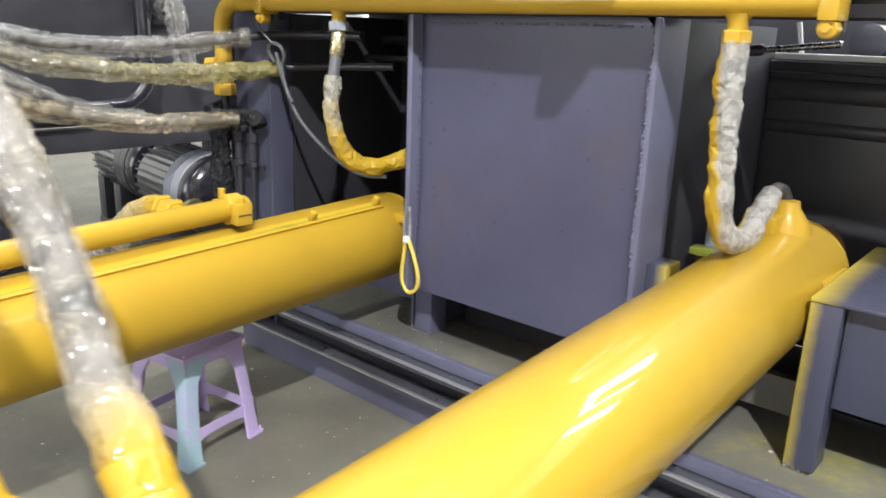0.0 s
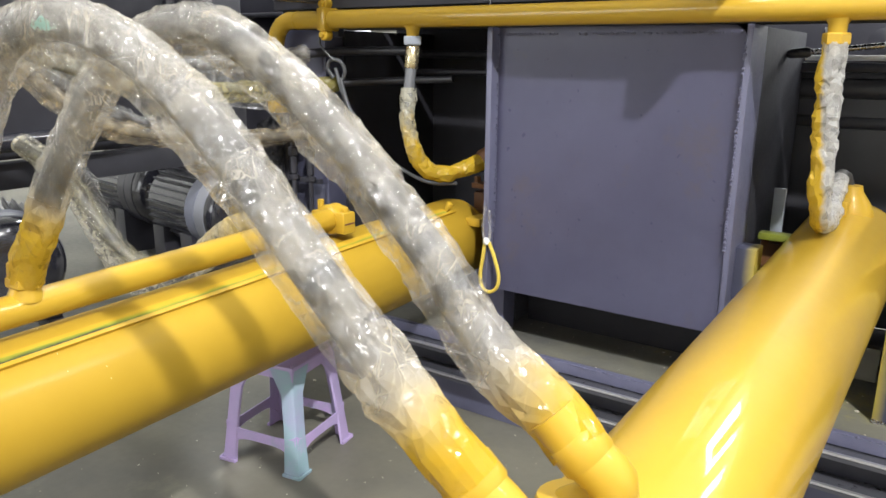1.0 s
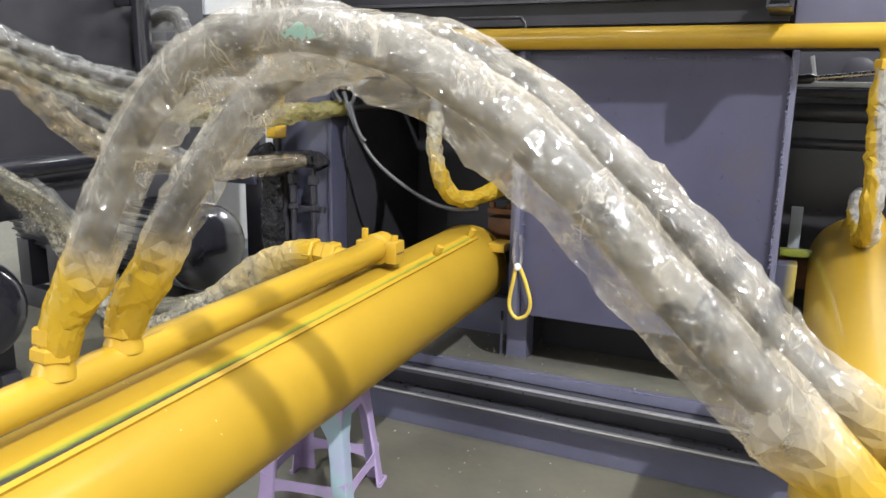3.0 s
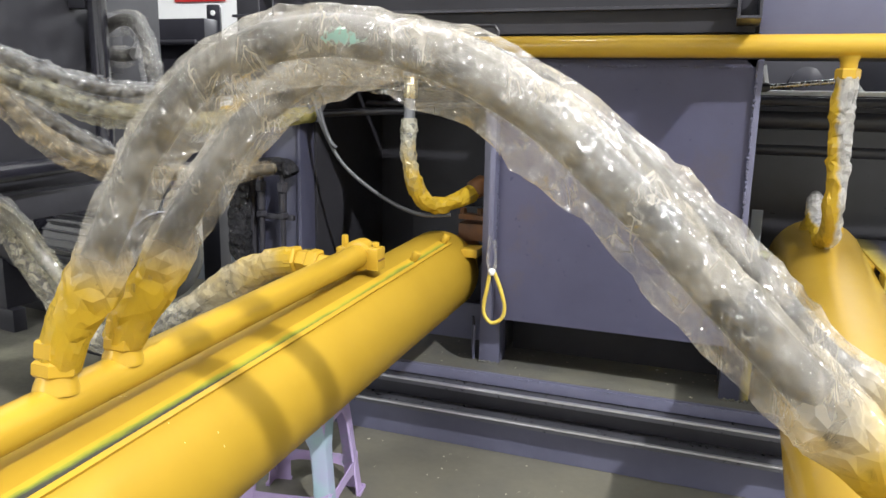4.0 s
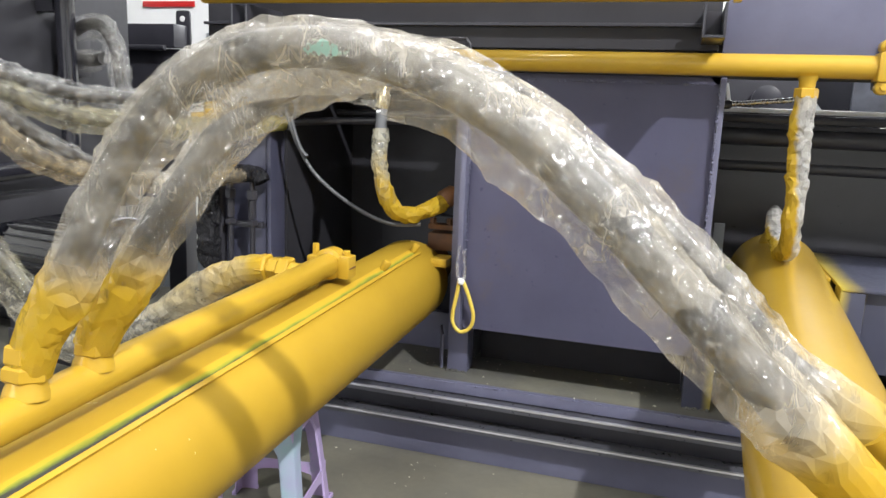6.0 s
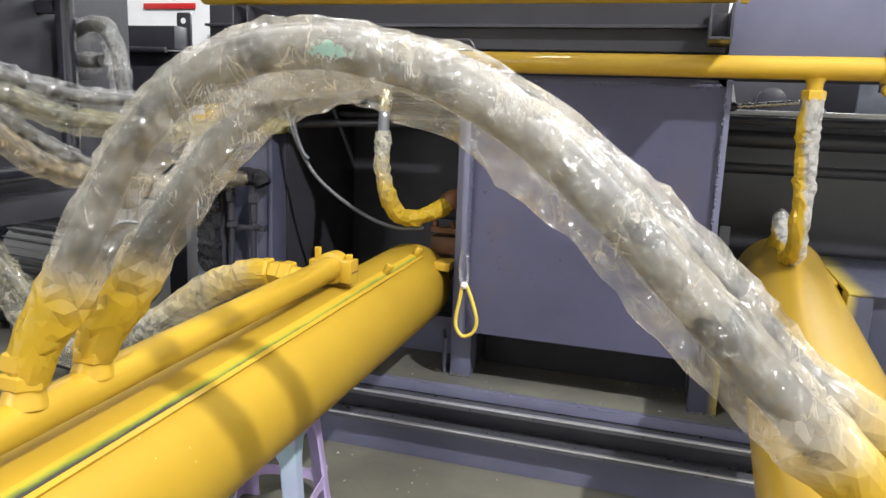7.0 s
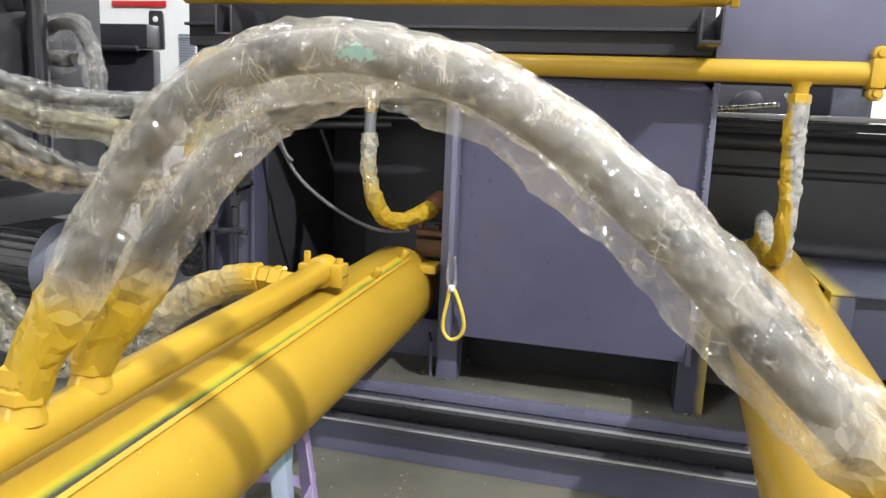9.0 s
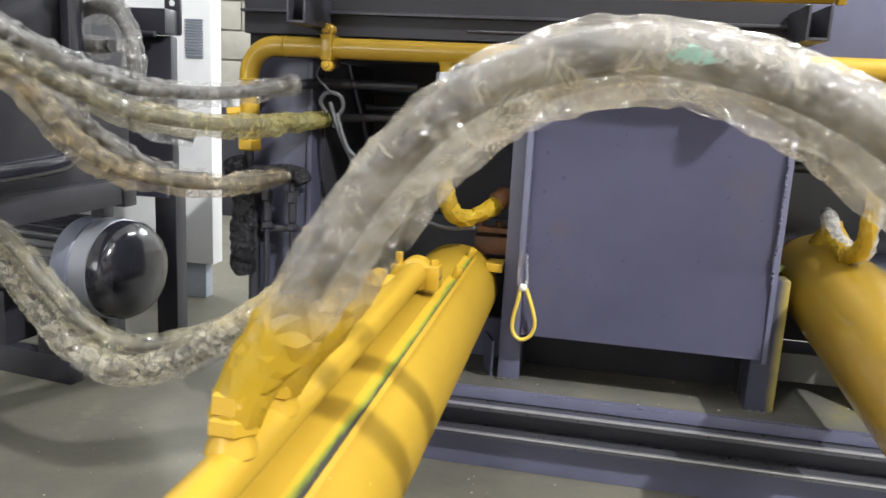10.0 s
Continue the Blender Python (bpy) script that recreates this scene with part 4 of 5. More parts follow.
part("stem", turn(rod((-1.19, 1.85, 0.69), (-1.15, 1.95, 0.78), 0.010), m), RUST, vb)
part("rod_eye", turn(lathe([(0, 0.06), (0.01, 0.07), (0.2, 0.07), (0.22, 0.06)], (-1.3475, 1.80, 0.511), (-1.347, 2.05, 0.519), 32), m), RUST, vb)

# yellow tie loop on the post
lp = thing("tie_loop", "yellow plastic loop hanging from a clear tie on the post", "strap", (-1.135, 1.655, 0.56))
m = Matrix.Translation((1.135, -1.655, -0.56))
LOOP = [(-1.143, 1.632, 0.555), (-1.150, 1.634, 0.51), (-1.160, 1.638, 0.46), (-1.158, 1.640, 0.425), (-1.136, 1.640, 0.403), (-1.108, 1.640, 0.418), (-1.098, 1.638, 0.455), (-1.112, 1.635, 0.51), (-1.130, 1.632, 0.555)]
LOOPY = paint("yellow_strap", (0.72, 0.55, 0.10), (0.62, 0.46, 0.07), (0.3, 0.45), grain=200)
part("loop", turn(sweep(LOOP, 0.0056, 12, 0.008), m), LOOPY, lp)
part("knot", turn(lathe([(0, 0.007), (0.004, 0.010), (0.014, 0.010), (0.018, 0.007)], (-1.137, 1.630, 0.548), (-1.137, 1.630, 0.57), 14), m), WHITE, lp, "white knot")
part("tie", turn(sweep([(-1.145, 1.632, 0.56), (-1.152, 1.634, 0.60), (-1.147, 1.636, 0.66)], 0.005, 10), m), FILM_GREY, lp)
part("tie", turn(sweep([(-1.130, 1.632, 0.56), (-1.128, 1.634, 0.60), (-1.135, 1.636, 0.65)], 0.005, 10), m), FILM_GREY, lp)

# ---- stool under the cylinder ----
stool = thing("plastic_stool", "small lilac plastic stool with teal overspray, tucked under the cylinder", "stool", (-1.49, 1.165, 0))
SH = 0.29


def leg_mesh(sx, sy):
    """Corner leg: two tapering webs that meet at a rounded outer edge, with a foot lip."""
    bm = bmesh.new()
    rows = []
    for i in range(9):
        t = i / 8
        z = SH * t
        h = 0.127 - 0.030 * t
        w = 0.046 - 0.008 * math.sin(math.pi * t) + (0.03 * max(0, t - 0.75) * 4)
        c = Vector((sx * h, sy * h, z))
        k = 0.010
        pts = [c + Vector((-sx * w, 0, 0)), c + Vector((-sx * k, 0, 0)), c + Vector((-sx * k * 0.3, -sy * k * 0.3, 0)), c + Vector((0, -sy * k, 0)), c + Vector((0, -sy * w, 0))]
        inner = [p + Vector((-sx * 0.004, -sy * 0.004, 0)) for p in reversed(pts)]
        rows.append([bm.verts.new(p) for p in pts + inner])
    for p, q in zip(rows, rows[1:]):
        for j in range(10):
            bm.faces.new((p[j], p[(j + 1) % 10], q[(j + 1) % 10], q[j]))
    bm.faces.new(rows[0])
    bm.faces.new(rows[-1])
    h = 0.130
    box(sx * h - 0.026 - 0.026 * sx, sx * h + 0.026 - 0.026 * sx, sy * h - 0.003, sy * h + 0.003, 0, 0.009, 0.001, bm)
    box(sx * h - 0.003, sx * h + 0.003, sy * h - 0.026 - 0.026 * sy, sy * h + 0.026 - 0.026 * sy, 0, 0.009, 0.001, bm)
    return bm


def rail_mesh(z_mid, depth, arch, half, off):
    """Cross rail between two legs, its lower edge arched."""
    bm = bmesh.new()
    rows = []
    for i in range(17):
        u = -1 + 2 * i / 16
        low = z_mid - depth - arch * abs(u) ** 4
        top = z_mid + arch * 0.35 * abs(u) ** 6
        rows.append([bm.verts.new(p) for p in ((u * half, off, low), (u * half, off, top), (u * half, off - 0.004, top), (u * half, off - 0.004, low))])
    for p, q in zip(rows, rows[1:]):
        for j in range(4):
            bm.faces.new((p[j], p[(j + 1) % 4], q[(j + 1) % 4], q[j]))
    bm.faces.new(rows[0])
    bm.faces.new(rows[-1])
    return bm


for sx_ in (-1, 1):
    for sy_ in (-1, 1):
        front = sx_ == 1 and sy_ == -1
        part("leg", leg_mesh(sx_, sy_), TEAL if front else LILAC, stool, "leg oversprayed grey-teal" if front else "")
for k in range(4):
    part("rail", turn(rail_mesh(0.098, 0.026, 0.042, 0.112, 0.1165), pose(0, 0, 0, 0, 0, 90 * k)), LILAC, stool)
    part("skirt", turn(rail_mesh(SH - 0.002, 0.030, 0.045, 0.098, 0.0975), pose(0, 0, 0, 0, 0, 90 * k)), LILAC, stool)
bm = box(-0.105, 0.105, -0.105, 0.105, SH - 0.004, SH + 0.008, 0.006)
part("seat", bm, LILAC, stool)
stool.rotation_euler = (0, 0, radians(10))

# grit and paint flakes lying about
FLAKE = paint("pale_flakes", (0.62, 0.60, 0.52), (0.45, 0.42, 0.30), (0.5, 0.7))


def litter(name, label, areas, seed):
    """Small angular flakes strewn over stretches of the floor."""
    rnd = random.Random(seed)
    bm = bmesh.new()
    for x0, x1, y0, y1, z, count in areas:
        for i in range(count):
            s = rnd.uniform(0.0010, 0.0030) * (1 + 1.5 * (rnd.random() > 0.93))
            c = Matrix.Translation((rnd.uniform(x0, x1), rnd.uniform(y0, y1), z + s * 0.35))
            c = c @ Matrix.Rotation(rnd.uniform(0, 6), 4, "Z") @ Matrix.Diagonal((1, rnd.uniform(0.4, 1), rnd.uniform(0.25, 0.6), 1))
            bmesh.ops.create_icosphere(bm, subdivisions=1, radius=s, matrix=c)
    return solid(name, bm, FLAKE, label, "debris", kind="stuff")


litter("floor_debris", "pale paint flakes and grit strewn on the floor", ((-1.25, -0.2, 0.9, 1.6, 0.0, 90), (-2.6, -1.2, 0.6, 1.6, 0.0, 110)), 3)
litter("deck_debris", "pale weld spatter and paint flakes on the deck", ((-1.75, -0.1, 1.66, 1.90, 0.243, 60),), 5)

# ---- hoses that run from the pump unit to the column ----
H1 = [(-2.12, 0.42, 1.30), (-2.04, 0.60, 1.21), (-1.994, 0.77, 1.135), (-1.968, 0.88, 1.09), (-1.94, 1.0, 1.055), (-1.915, 1.10, 1.042), (-1.864, 1.33, 1.042), (-1.801, 1.60, 1.072)]
H2 = [(-2.14, 0.40, 1.25), (-2.05, 0.60, 1.16), (-1.995, 0.765, 1.092), (-1.965, 0.885, 1.045), (-1.93, 1.04, 0.996), (-1.864, 1.33, 0.965), (-1.80, 1.58, 0.972), (-1.735, 1.68, 0.982)]
H3 = [(-2.16, 0.42, 1.22), (-2.06, 0.62, 1.13), (-1.99, 0.79, 1.05), (-1.968, 0.87, 0.965), (-1.940, 0.99, 0.883), (-1.887, 1.23, 0.830), (-1.84, 1.42, 0.822), (-1.812, 1.56, 0.822)]
H4 = [(-2.12, 0.60, 1.13), (-2.02, 0.74, 1.08), (-1.985, 0.868, 1.013), (-1.96, 0.965, 0.948), (-1.94, 1.078, 0.890), (-1.93, 1.20, 0.85), (-1.90, 1.30, 0.835)]
wrapped("hydraulic hose in dusty crumpled clear wrap sagging from the pump unit", H1, 0.016, 0.0245, FILM_GREY, 11, "sagging hoses")
wrapped("hydraulic hose in olive-sprayed crumpled wrap sagging from the pump unit", H2, 0.016, 0.0245, FILM_OLIVE, 13, "sagging hoses")
wrapped("hydraulic hose in brown stained wrap sagging from the pump unit", H3, 0.015, 0.0225, FILM_BROWN, 15, "sagging hoses")
wrapped("hydraulic hose in dusty crumpled clear wrap under its neighbours", H4, 0.014, 0.0215, FILM_GREY, 17, "sagging hoses")
# pipe ends on the column that those hoses meet
pe = thing("hose_adapter", "white capped hose end joined to a black pipe", "pipe fitting", (-1.80, 1.6, 1.07))
m = Matrix.Translation((1.80, -1.6, -1.07))
part("cap", turn(lathe([(0, 0.020), (0.01, 0.031), (0.03, 0.030), (0.04, 0.02)], (-1.812, 1.575, 1.068), (-1.795, 1.625, 1.073), 24), m), FILM_GREY, pe)
part("pipe", turn(sweep([(-1.80, 1.60, 1.072), (-1.76, 1.68, 1.08), (-1.70, 1.76, 1.083), (-1.5, 1.80, 1.085)], 0.014, 16), m), BLACK, pe)
pe = thing("hose_adapter", "black pipe stub joined to the olive wrapped hose", "pipe fitting", (-1.735, 1.68, 0.98))
m = Matrix.Translation((1.735, -1.68, -0.98))
part("ring", turn(lathe([(0, 0.018), (0.004, 0.024), (0.02, 0.024), (0.024, 0.018)], (-1.745, 1.667, 0.981), (-1.725, 1.70, 0.983), 20), m), BLACK, pe)
part("pipe", turn(sweep([(-1.735, 1.68, 0.982), (-1.70, 1.73, 0.985), (-1.62, 1.80, 0.99), (-1.4, 1.84, 1.0)], 0.012, 16), m), BLACK, pe)

# black wrapped valve stack on the column
vs = thing("valve_stack", "black painted valve pipes with couplings on the column", "valve", (-1.84, 1.6, 0.8))
m = Matrix.Translation((1.84, -1.6, -0.8))
part("wrap", turn(sleeve([(-1.90, 1.45, 0.815), (-1.86, 1.54, 0.822), (-1.83, 1.60, 0.826), (-1.79, 1.615, 0.822), (-1.775, 1.615, 0.80)], 0.025, 21, 0.0, None, 1.0, 0.009, 14, 300, 0.005, 0.7, 0.005, 0.004), m), FILM_BLACK, vs)
for x in (-1.883, -1.806):
    part("tube", turn(rod((x, 1.61, 0.40), (x, 1.61, 0.80), 0.0085), m), BLACK, vs)
    part("coupling", turn(hexnut((x, 1.61, 0.745), (x, 1.61, 0.775), 0.017), m), BLACK, vs)
    part("coupling", turn(hexnut((x, 1.61, 0.665), (x, 1.61, 0.682), 0.017), m), BLACK, vs)
    part("ferrule", turn(rod((x, 1.61, 0.685), (x, 1.61, 0.745), 0.012), m), BLACK, vs)
part("tube", turn(rod((-1.93, 1.63, 0.40), (-1.93, 1.63, 0.79), 0.016), m), BLACK, vs)
part("bar", turn(box(-1.95, -1.78, 1.625, 1.64, 0.655, 0.672, 0.002), m), BLACK, vs)
part("torn_wrap", turn(sleeve([(-1.945, 1.60, 0.53), (-1.95, 1.585, 0.62), (-1.94, 1.58, 0.72), (-1.95, 1.59, 0.80), (-1.965, 1.57, 0.86)], 0.030, 23, 0.012, None, 1.0, 0.010, 14, 300, 0.008, 0.6, 0.006, 0.008, 0.4), m), FILM_BLACK, vs, "torn black glossy film")
part("nipple", turn(rod((-1.932, 1.6, 0.83), (-1.932, 1.6, 0.885), 0.013), m), BLACK, vs)

# thin cable tied in a loop, hanging in the bay
cb = thing("cable", "thin grey cable looped over a stub and sagging into the bay", "cable", (-1.70, 1.66, 1.01))
m = Matrix.Translation((1.70, -1.66, -1.01))
CABLE = paint("grey_cable", (0.10, 0.105, 0.115), (0.07, 0.072, 0.08), (0.35, 0.5))
part("coil", turn(sweep([(-1.72, 1.64, 1.00), (-1.735, 1.63, 1.03), (-1.715, 1.625, 1.055), (-1.68, 1.63, 1.05), (-1.672, 1.64, 1.02), (-1.69, 1.645, 0.99), (-1.70, 1.65, 0.96)], 0.006, 10, 0.01), m), CABLE, cb)
part("lead", turn(sweep([(-1.71, 1.64, 1.03), (-1.69, 1.64, 0.97), (-1.665, 1.645, 0.91), (-1.62, 1.65, 0.84), (-1.552, 1.66, 0.78), (-1.46, 1.67, 0.725), (-1.374, 1.68, 0.697), (-1.29, 1.70, 0.70)], 0.006, 10, 0.015), m), CABLE, cb)
part("tail", turn(sweep([(-1.69, 1.64, 1.0), (-1.675, 1.64, 0.95), (-1.655, 1.64, 0.905), (-1.635, 1.64, 0.885)], 0.006, 10, 0.01), m), CABLE, cb)
part("wire", turn(sweep([(-1.722, 1.585, 1.125), (-1.735, 1.60, 1.10), (-1.718, 1.61, 1.075), (-1.70, 1.62, 1.055)], 0.003, 8, 0.01), m), CABLE, cb)

# ---- hoses that dip to the floor side and rise to the manifold ----
U1 = [(-2.47, 1.02, 0.80), (-2.33, 1.07, 0.70), (-2.24, 1.09, 0.565), (-2.13, 1.10, 0.445), (-2.02, 1.10, 0.40), (-1.90, 1.10, 0.432), (-1.75, 1.10, 0.517), (-1.63, 1.10, 0.605), (-1.53, 1.10, 0.652), (-1.45, 1.10, 0.668)]
U2 = [(-2.40, 0.98, 0.80), (-2.26, 1.04, 0.71), (-2.17, 1.06, 0.60), (-2.09, 1.09, 0.50), (-2.00, 1.13, 0.45), (-1.90, 1.17, 0.46), (-1.75, 1.19, 0.52), (-1.60, 1.20, 0.60), (-1.47, 1.20, 0.65)]
U3 = [(-2.56, 1.20, 0.60), (-2.53, 1.17, 0.70), (-2.475, 1.15, 0.735), (-2.41, 1.16, 0.705), (-2.36, 1.18, 0.62), (-2.30, 1.18, 0.52), (-2.23, 1.17, 0.44), (-2.14, 1.15, 0.395), (-2.02, 1.15, 0.375), (-1.88, 1.17, 0.42), (-1.75, 1.18, 0.49), (-1.60, 1.19, 0.57)]
wrapped("hydraulic hose in crumpled dusty wrap rising to the manifold", U1, 0.019, 0.033, FILM_U, 31, "dipping hoses")
wrapped("hydraulic hose in olive stained wrap dipping below the pump unit", U2, 0.017, 0.026, FILM_OLIVE, 33, "dipping hoses")
wrapped("hydraulic hose in grey crumpled wrap dipping below the pump unit", U3, 0.018, 0.028, FILM_GREY, 35, "dipping hoses")
for (a, b, r) in (((-1.47, 1.10, 0.668), (-1.445, 1.10, 0.669), 0.034), ((-1.443, 1.10, 0.669), (-1.42, 1.10, 0.668), 0.027), ((-1.418, 1.10, 0.668), (-1.39, 1.10, 0.666), 0.033)):
    part("side_nut", turn(hexnut(a, b, r), mm), YELLOW, manifold)
part("side_stub", turn(rod((-1.45, 1.10, 0.668), (-1.35, 1.10, 0.664), 0.022), mm), YELLOW, manifold)

GLOSS_BLACK = paint("gloss_black_paint", (0.022, 0.022, 0.030), (0.016, 0.016, 0.022), (0.14, 0.2), grain=40, blot=4, bump=0.02, coat=0.6)

# ---- pump unit: tank on posts, motors below ----
tank = thing("oil_tank", "black painted steel oil tank raised on posts", "tank", (-3.3, 2.6, 0))
m = Matrix.Translation((3.3, -2.6, 0))
part("body", turn(box(-4.6, -2.655, 2.42, 2.47, 0.70, 1.245, 0.01), m), BLACK, tank)
part("top_flange", turn(box(-4.6, -2.655, 2.38, 2.475, 1.249, 1.345, 0.006), m), BLACK, tank)
part("bottom_rail", turn(box(-4.6, -2.66, 2.38, 2.44, 0.60, 0.70, 0.004), m), NAVY, tank)
part("post", turn(box(-2.73, -2.635, 2.40, 2.48, 0.0, 0.70, 0.004), m), BLACK, tank)
part("post", turn(box(-4.3, -4.19, 2.40, 2.50, 0.0, 0.70, 0.004), m), BLACK, tank)
lug = box(-2.715, -2.645, 2.476, 2.49, 1.25, 1.41, 0.012)
lug = part("lifting_lug", turn(lug, m), BLACK, tank)
for z in (1.375, 1.30):
    part("lug_hole", turn(rod((-2.68, 2.472, z), (-2.68, 2.478, z), 0.012), m), WHITE, lug)
part("rim", turn(rod((-4.6, 2.37, 1.245), (-2.69, 2.37, 1.245), 0.012), m), BLACK, tank)
PIPEB = [(-2.5, 1.63, 1.75), (-2.5, 1.63, 1.4), (-2.5, 1.63, 0.93), (-2.5, 1.62, 0.87), (-2.5, 1.575, 0.825), (-2.5, 1.50, 0.81), (-2.5, 1.2, 0.80), (-2.5, 0.3, 0.78)]
fp = thing("frame_pipe", "glossy black painted pipe bent along the pump frame", "pipe", (-2.5, 1.63, 0.9))
m = Matrix.Translation((2.5, -1.63, -0.9))
part("pipe", turn(sweep(PIPEB, 0.030, 24, 0.02), m), GLOSS_BLACK, fp)
part("elbow_collar", turn(lathe([(0, 0.032), (0.005, 0.037), (0.03, 0.037), (0.035, 0.032)], (-2.5, 1.63, 0.94), (-2.5, 1.63, 0.98), 24), m), GLOSS_BLACK, fp)
part("clip", turn(box(-2.60, -2.53, 1.61, 1.65, 1.30, 1.34, 0.004), m), BLACK, fp)
part("clip", turn(box(-2.56, -2.50, 0.90, 0.94, 0.726, 0.80, 0.004), m), BLACK, fp)
fr = thing("pump_frame", "black welded steel frame of the pump unit", "frame", (-2.9, 1.95, 0.65))
m = Matrix.Translation((2.9, -1.95, -0.65))
part("beam", turn(box(-4.4, -2.55, 1.93, 2.0, 0.63, 0.72, 0.004), m), BLACK, fr)
part("panel", turn(box(-4.4, -2.72, 2.02, 2.04, 0.72, 1.9, 0.004), m), BLACK, fr)
part("side_panel", turn(box(-2.62, -2.60, 0.15, 2.04, 0.73, 1.95, 0.004), m), BAY, fr)
part("side_beam", turn(box(-2.62, -2.555, 0.15, 1.925, 0.64, 0.725, 0.006), m), BAY, fr)
part("panel_lip", turn(box(-2.598, -2.575, 0.15, 2.04, 1.62, 1.66, 0.004), m), BLACK, fr)
part("upright", turn(box(-2.72, -2.67, 1.98, 2.04, 0.0, 1.9, 0.004), m), BLACK, fr)
part("upright", turn(box(-2.99, -2.95, 1.95, 2.0, 0.72, 1.9, 0.004), m), BLACK, fr)
part("flange_plate", turn(box(-2.598, -2.56, 1.70, 1.80, 1.10, 1.30, 0.004), m), BLACK, fr)
for k in range(4):
    z = 1.13 + 0.045 * k
    part("bolt", turn(hexnut((-2.56, 1.715, z), (-2.545, 1.715, z), 0.010), m), BLACK, fr)
wrapped("vertical hose in clear wrap bent down beside the pump frame", [(-2.60, 1.75, 1.24), (-2.50, 1.72, 1.27), (-2.40, 1.68, 1.26), (-2.345, 1.67, 1.20), (-2.335, 1.68, 1.10), (-2.33, 1.70, 0.98), (-2.30, 1.73, 0.93), (-2.2, 1.78, 0.90)], 0.020, 0.032, FILM_GREY, 41, "pump hoses")
wrapped("short hose in clear wrap on the pump frame", [(-2.60, 1.75, 1.17), (-2.50, 1.72, 1.155), (-2.42, 1.70, 1.16)], 0.020, 0.030, FILM_GREY, 43, "pump hoses")
wrapped("hose in clear wrap lying along the top of the pump frame", [(-2.9, 1.60, 1.42), (-2.5, 1.58, 1.40), (-2.2, 1.56, 1.385), (-1.95, 1.55, 1.37)], 0.022, 0.034, FILM_GREY, 45, "pump hoses")


RING = paint("machined_ring", (0.30, 0.31, 0.36), (0.26, 0.27, 0.31), (0.3, 0.4), metal=0.5, blot=3, bump=0.02)
SHIELD = paint("grey_blue_shield", (0.17, 0.18, 0.235), (0.13, 0.14, 0.19), (0.3, 0.45), blot=6, bump=0.02)


def motor(label, at, rz, r=0.178, L=0.62, bare=True):
    """Finned electric motor: ribbed barrel, bare band, domed cowl, feet, lifting eye."""
    mo = thing("electric_motor", label, "electric motor", at, "electric motors")
    part("barrel", lathe([(0, r * 0.8), (0.02, r * 0.9), (L * 0.62, r * 0.9)], (-L, 0, 0), (0, 0, 0), 40), GLOSS_BLACK, mo)
    fin = None
    for k in range(30):
        if fin is None:
            fin = part("fin", box(-L + 0.03, -L * 0.40, -0.003, 0.003, r * 0.86, r, 0.0), BLACK, mo)
        else:
            f = new("fin", fin.data)
            f.parent = mo
            f.rotation_euler = (k * math.tau / 30, 0, 0)
    part("band", lathe([(0, r * 0.90), (0.006, r * 1.0), (L * 0.12, r * 1.0), (L * 0.13, r * 0.97)], (-L * 0.40, 0, 0), (0, 0, 0), 48), SHIELD if bare else BLACK, mo, "bare grey end shield" if bare else "")
    part("ring", lathe([(0, r * 0.97), (0.005, r * 1.01), (L * 0.12, r * 1.01), (L * 0.125, r * 0.98)], (-L * 0.27, 0, 0), (0, 0, 0), 48), RING if bare else BLACK, mo, "bright machined ring" if bare else "")
    part("cowl", lathe([(0, r * 0.99), (L * 0.06, r * 0.98), (L * 0.11, r * 0.88), (L * 0.14, r * 0.6), (L * 0.15, r * 0.2)], (-L * 0.145, 0, 0), (0, 0, 0), 48), GLOSS_BLACK, mo)
    part("eye", sweep([(-L * 0.6, 0, r), (-L * 0.6 - 0.02, 0, r + 0.02), (-L * 0.6 - 0.02, 0, r + 0.045), (-L * 0.6, 0, r + 0.06), (-L * 0.6 + 0.02, 0, r + 0.045), (-L * 0.6 + 0.02, 0, r + 0.02), (-L * 0.6, 0, r)], 0.007, 8, 0.008), BLACK, mo)
    for x in (-L * 0.85, -L * 0.45):
        part("foot", box(x - 0.05, x + 0.05, -r * 0.9, r * 0.9, -at[2] + 0.10, -r * 0.55, 0.004), BLACK, mo)
    for s in (-1, 1):
        part("skid", box(-L * 0.95, -L * 0.3, s * r * 0.75 - 0.03, s * r * 0.75 + 0.03, -at[2], -at[2] + 0.10, 0.004), BLACK, mo)
    mo.rotation_euler = (0, 0, radians(rz))
    return mo


motor("black finned electric motor with a bare grey end shield", (-2.50, 1.95, 0.40), -8)
motor("black finned electric motor behind the frame upright", (-3.15, 2.05, 0.42), -8, 0.178, 0.62, False)
motor("black electric motor with grey end under the wrapped hoses", (-2.62, 1.02, 0.36), -20, 0.17, 0.55)

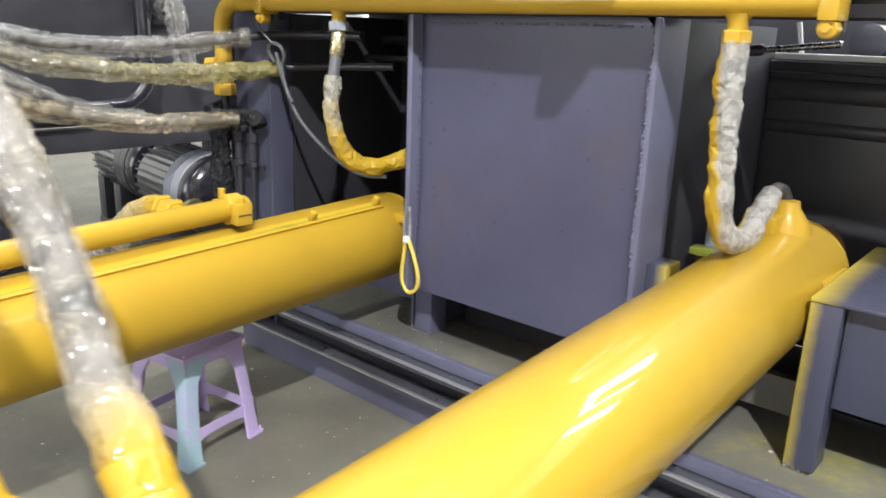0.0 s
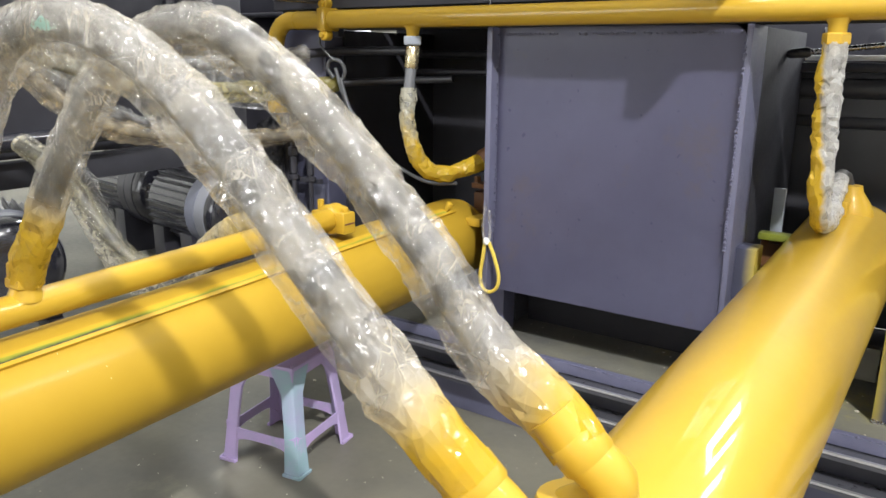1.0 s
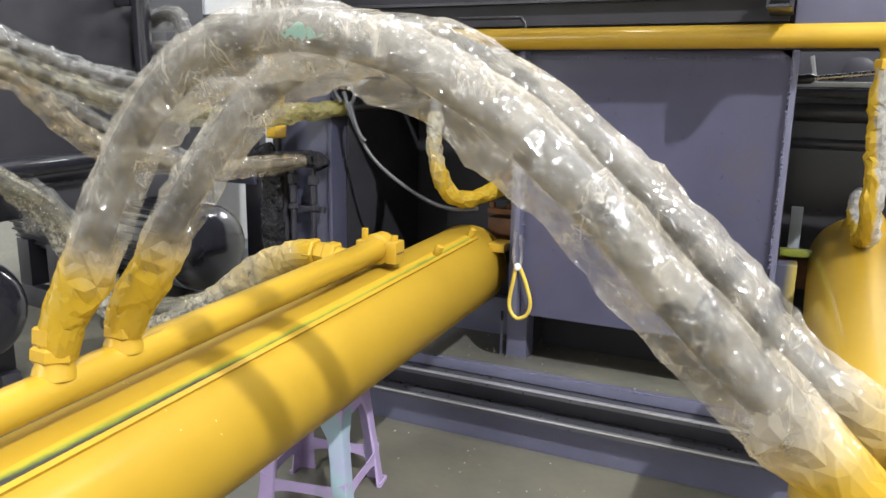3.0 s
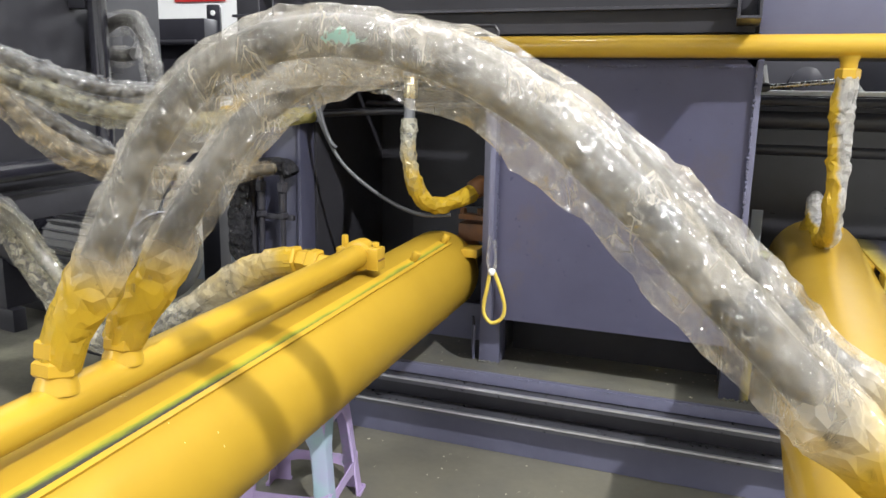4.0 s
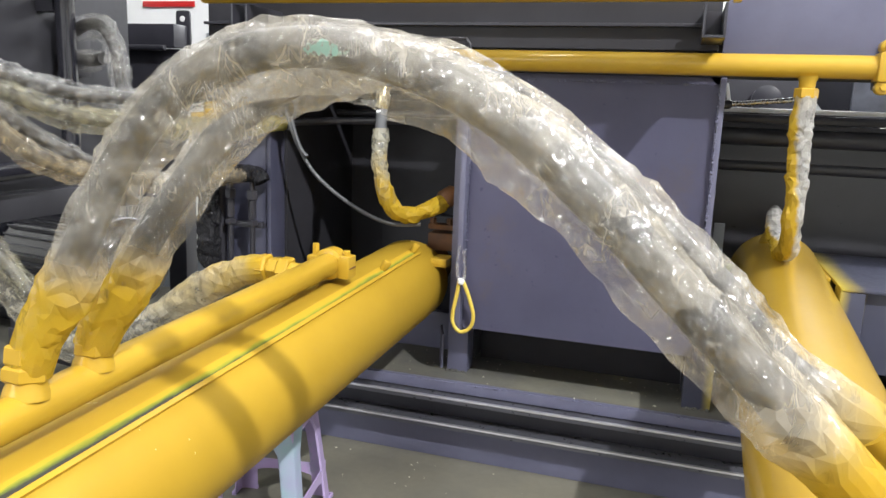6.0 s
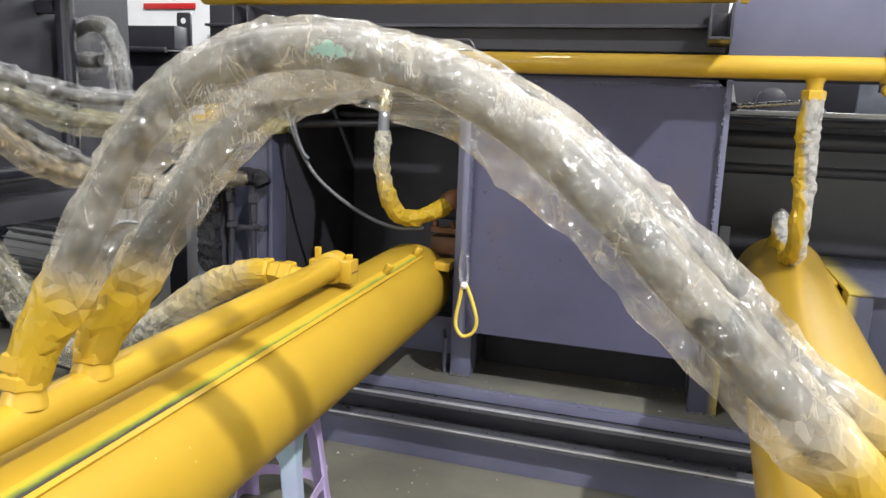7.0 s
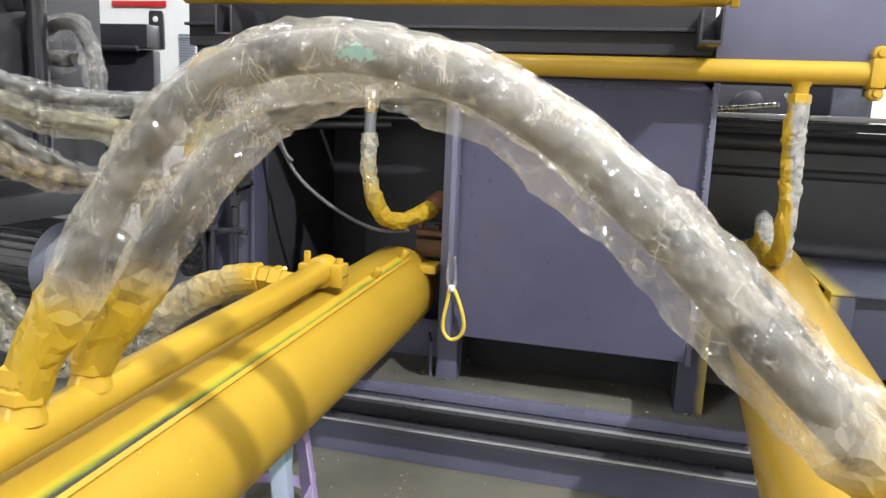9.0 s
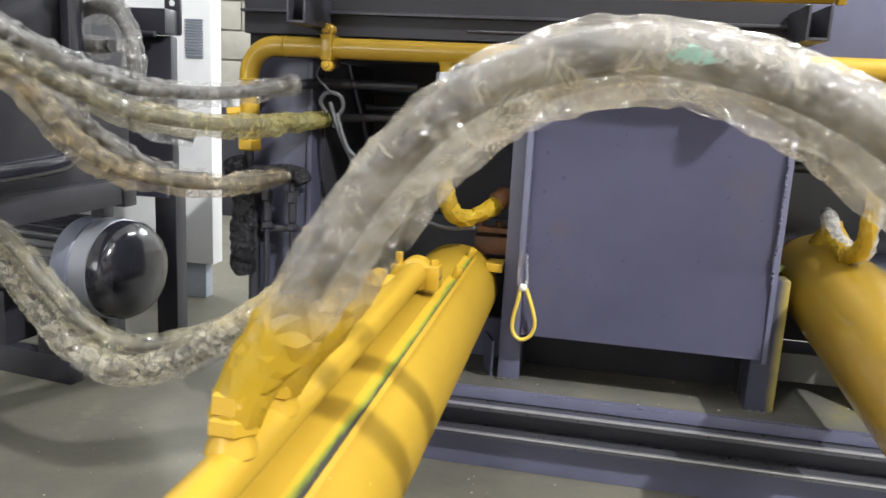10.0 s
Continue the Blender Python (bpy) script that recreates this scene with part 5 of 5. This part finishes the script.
# ---- white cabinet, wall tiles and clutter behind ----
cabinet = thing("control_cabinet", "tall off-white steel control cabinet with louvre slots", "cabinet", (-3.4, 3.3, 0))
m = Matrix.Translation((3.4, -3.3, 0))
cab = part("body", turn(box(-4.1, -2.79, 3.0, 3.10, 0.18, 2.1, 0.008), m), WHITE, cabinet)
part("plinth", turn(box(-4.05, -2.84, 3.02, 3.09, 0.0, 0.18, 0.004), m), GREY, cabinet)
part("door_edge", turn(box(-3.46, -3.45, 2.992, 2.999, 0.22, 2.06, 0.001), m), GREY, cabinet)
for k in range(14):
    z = 1.19 + 0.013 * k
    part("louvre", turn(box(-2.92, -2.83, 2.990, 2.999, z, z + 0.006, 0.001), m), GREY, cab)
part("label_strip", turn(box(-3.30, -2.99, 2.990, 2.9995, 1.492, 1.520, 0.001), m), RED, cabinet, "red strip")
BLOCK = paint("bare_block_wall", (0.36, 0.345, 0.30), (0.28, 0.27, 0.235), (0.6, 0.8), blot=3)
partition = solid("wall_partition", box(-7.0, -2.2, 6.22, 6.42, 0, 3.2, 0), BLOCK, "bare grey-beige block wall behind the workshop shelf", "wall", kind="structure")
for row in range(12):
    for k in range(7):
        x = -6.98 + 0.7 * k - (0.35 if row % 2 else 0)
        part("block", box(max(x, -7.0), min(x + 0.685, -2.2), 6.19, 6.219, 0.262 * row + 0.004, 0.262 * row + 0.250, 0.006), BLOCK, partition)
shelf = thing("tool_shelf", "dark shelf with blue and grey bottles by the wall", "shelf", (-3.7, 5.6, 0))
part("frame", box(-0.5, 0.6, -0.2, 0.2, 0.0, 0.9, 0.01), BLACK, shelf)
rnd = random.Random(4)
BLUE = paint("blue_plastic", (0.03, 0.08, 0.28), (0.02, 0.06, 0.22))
for k in range(9):
    x = -0.45 + 0.12 * k
    h = rnd.uniform(0.1, 0.3)
    box_ = thing("bottle", "small workshop bottle on the shelf", "bottle", (-3.7 + x, 5.55, 0.9), "shelf bottles")
    part("bottle_body", lathe([(0, 0.03), (0.01, 0.04), (h * 0.7, 0.04), (h * 0.85, 0.018), (h, 0.018)], (0, 0, 0), (0, 0, h), 16), (BLUE, GREY, WHITE)[k % 3], box_)
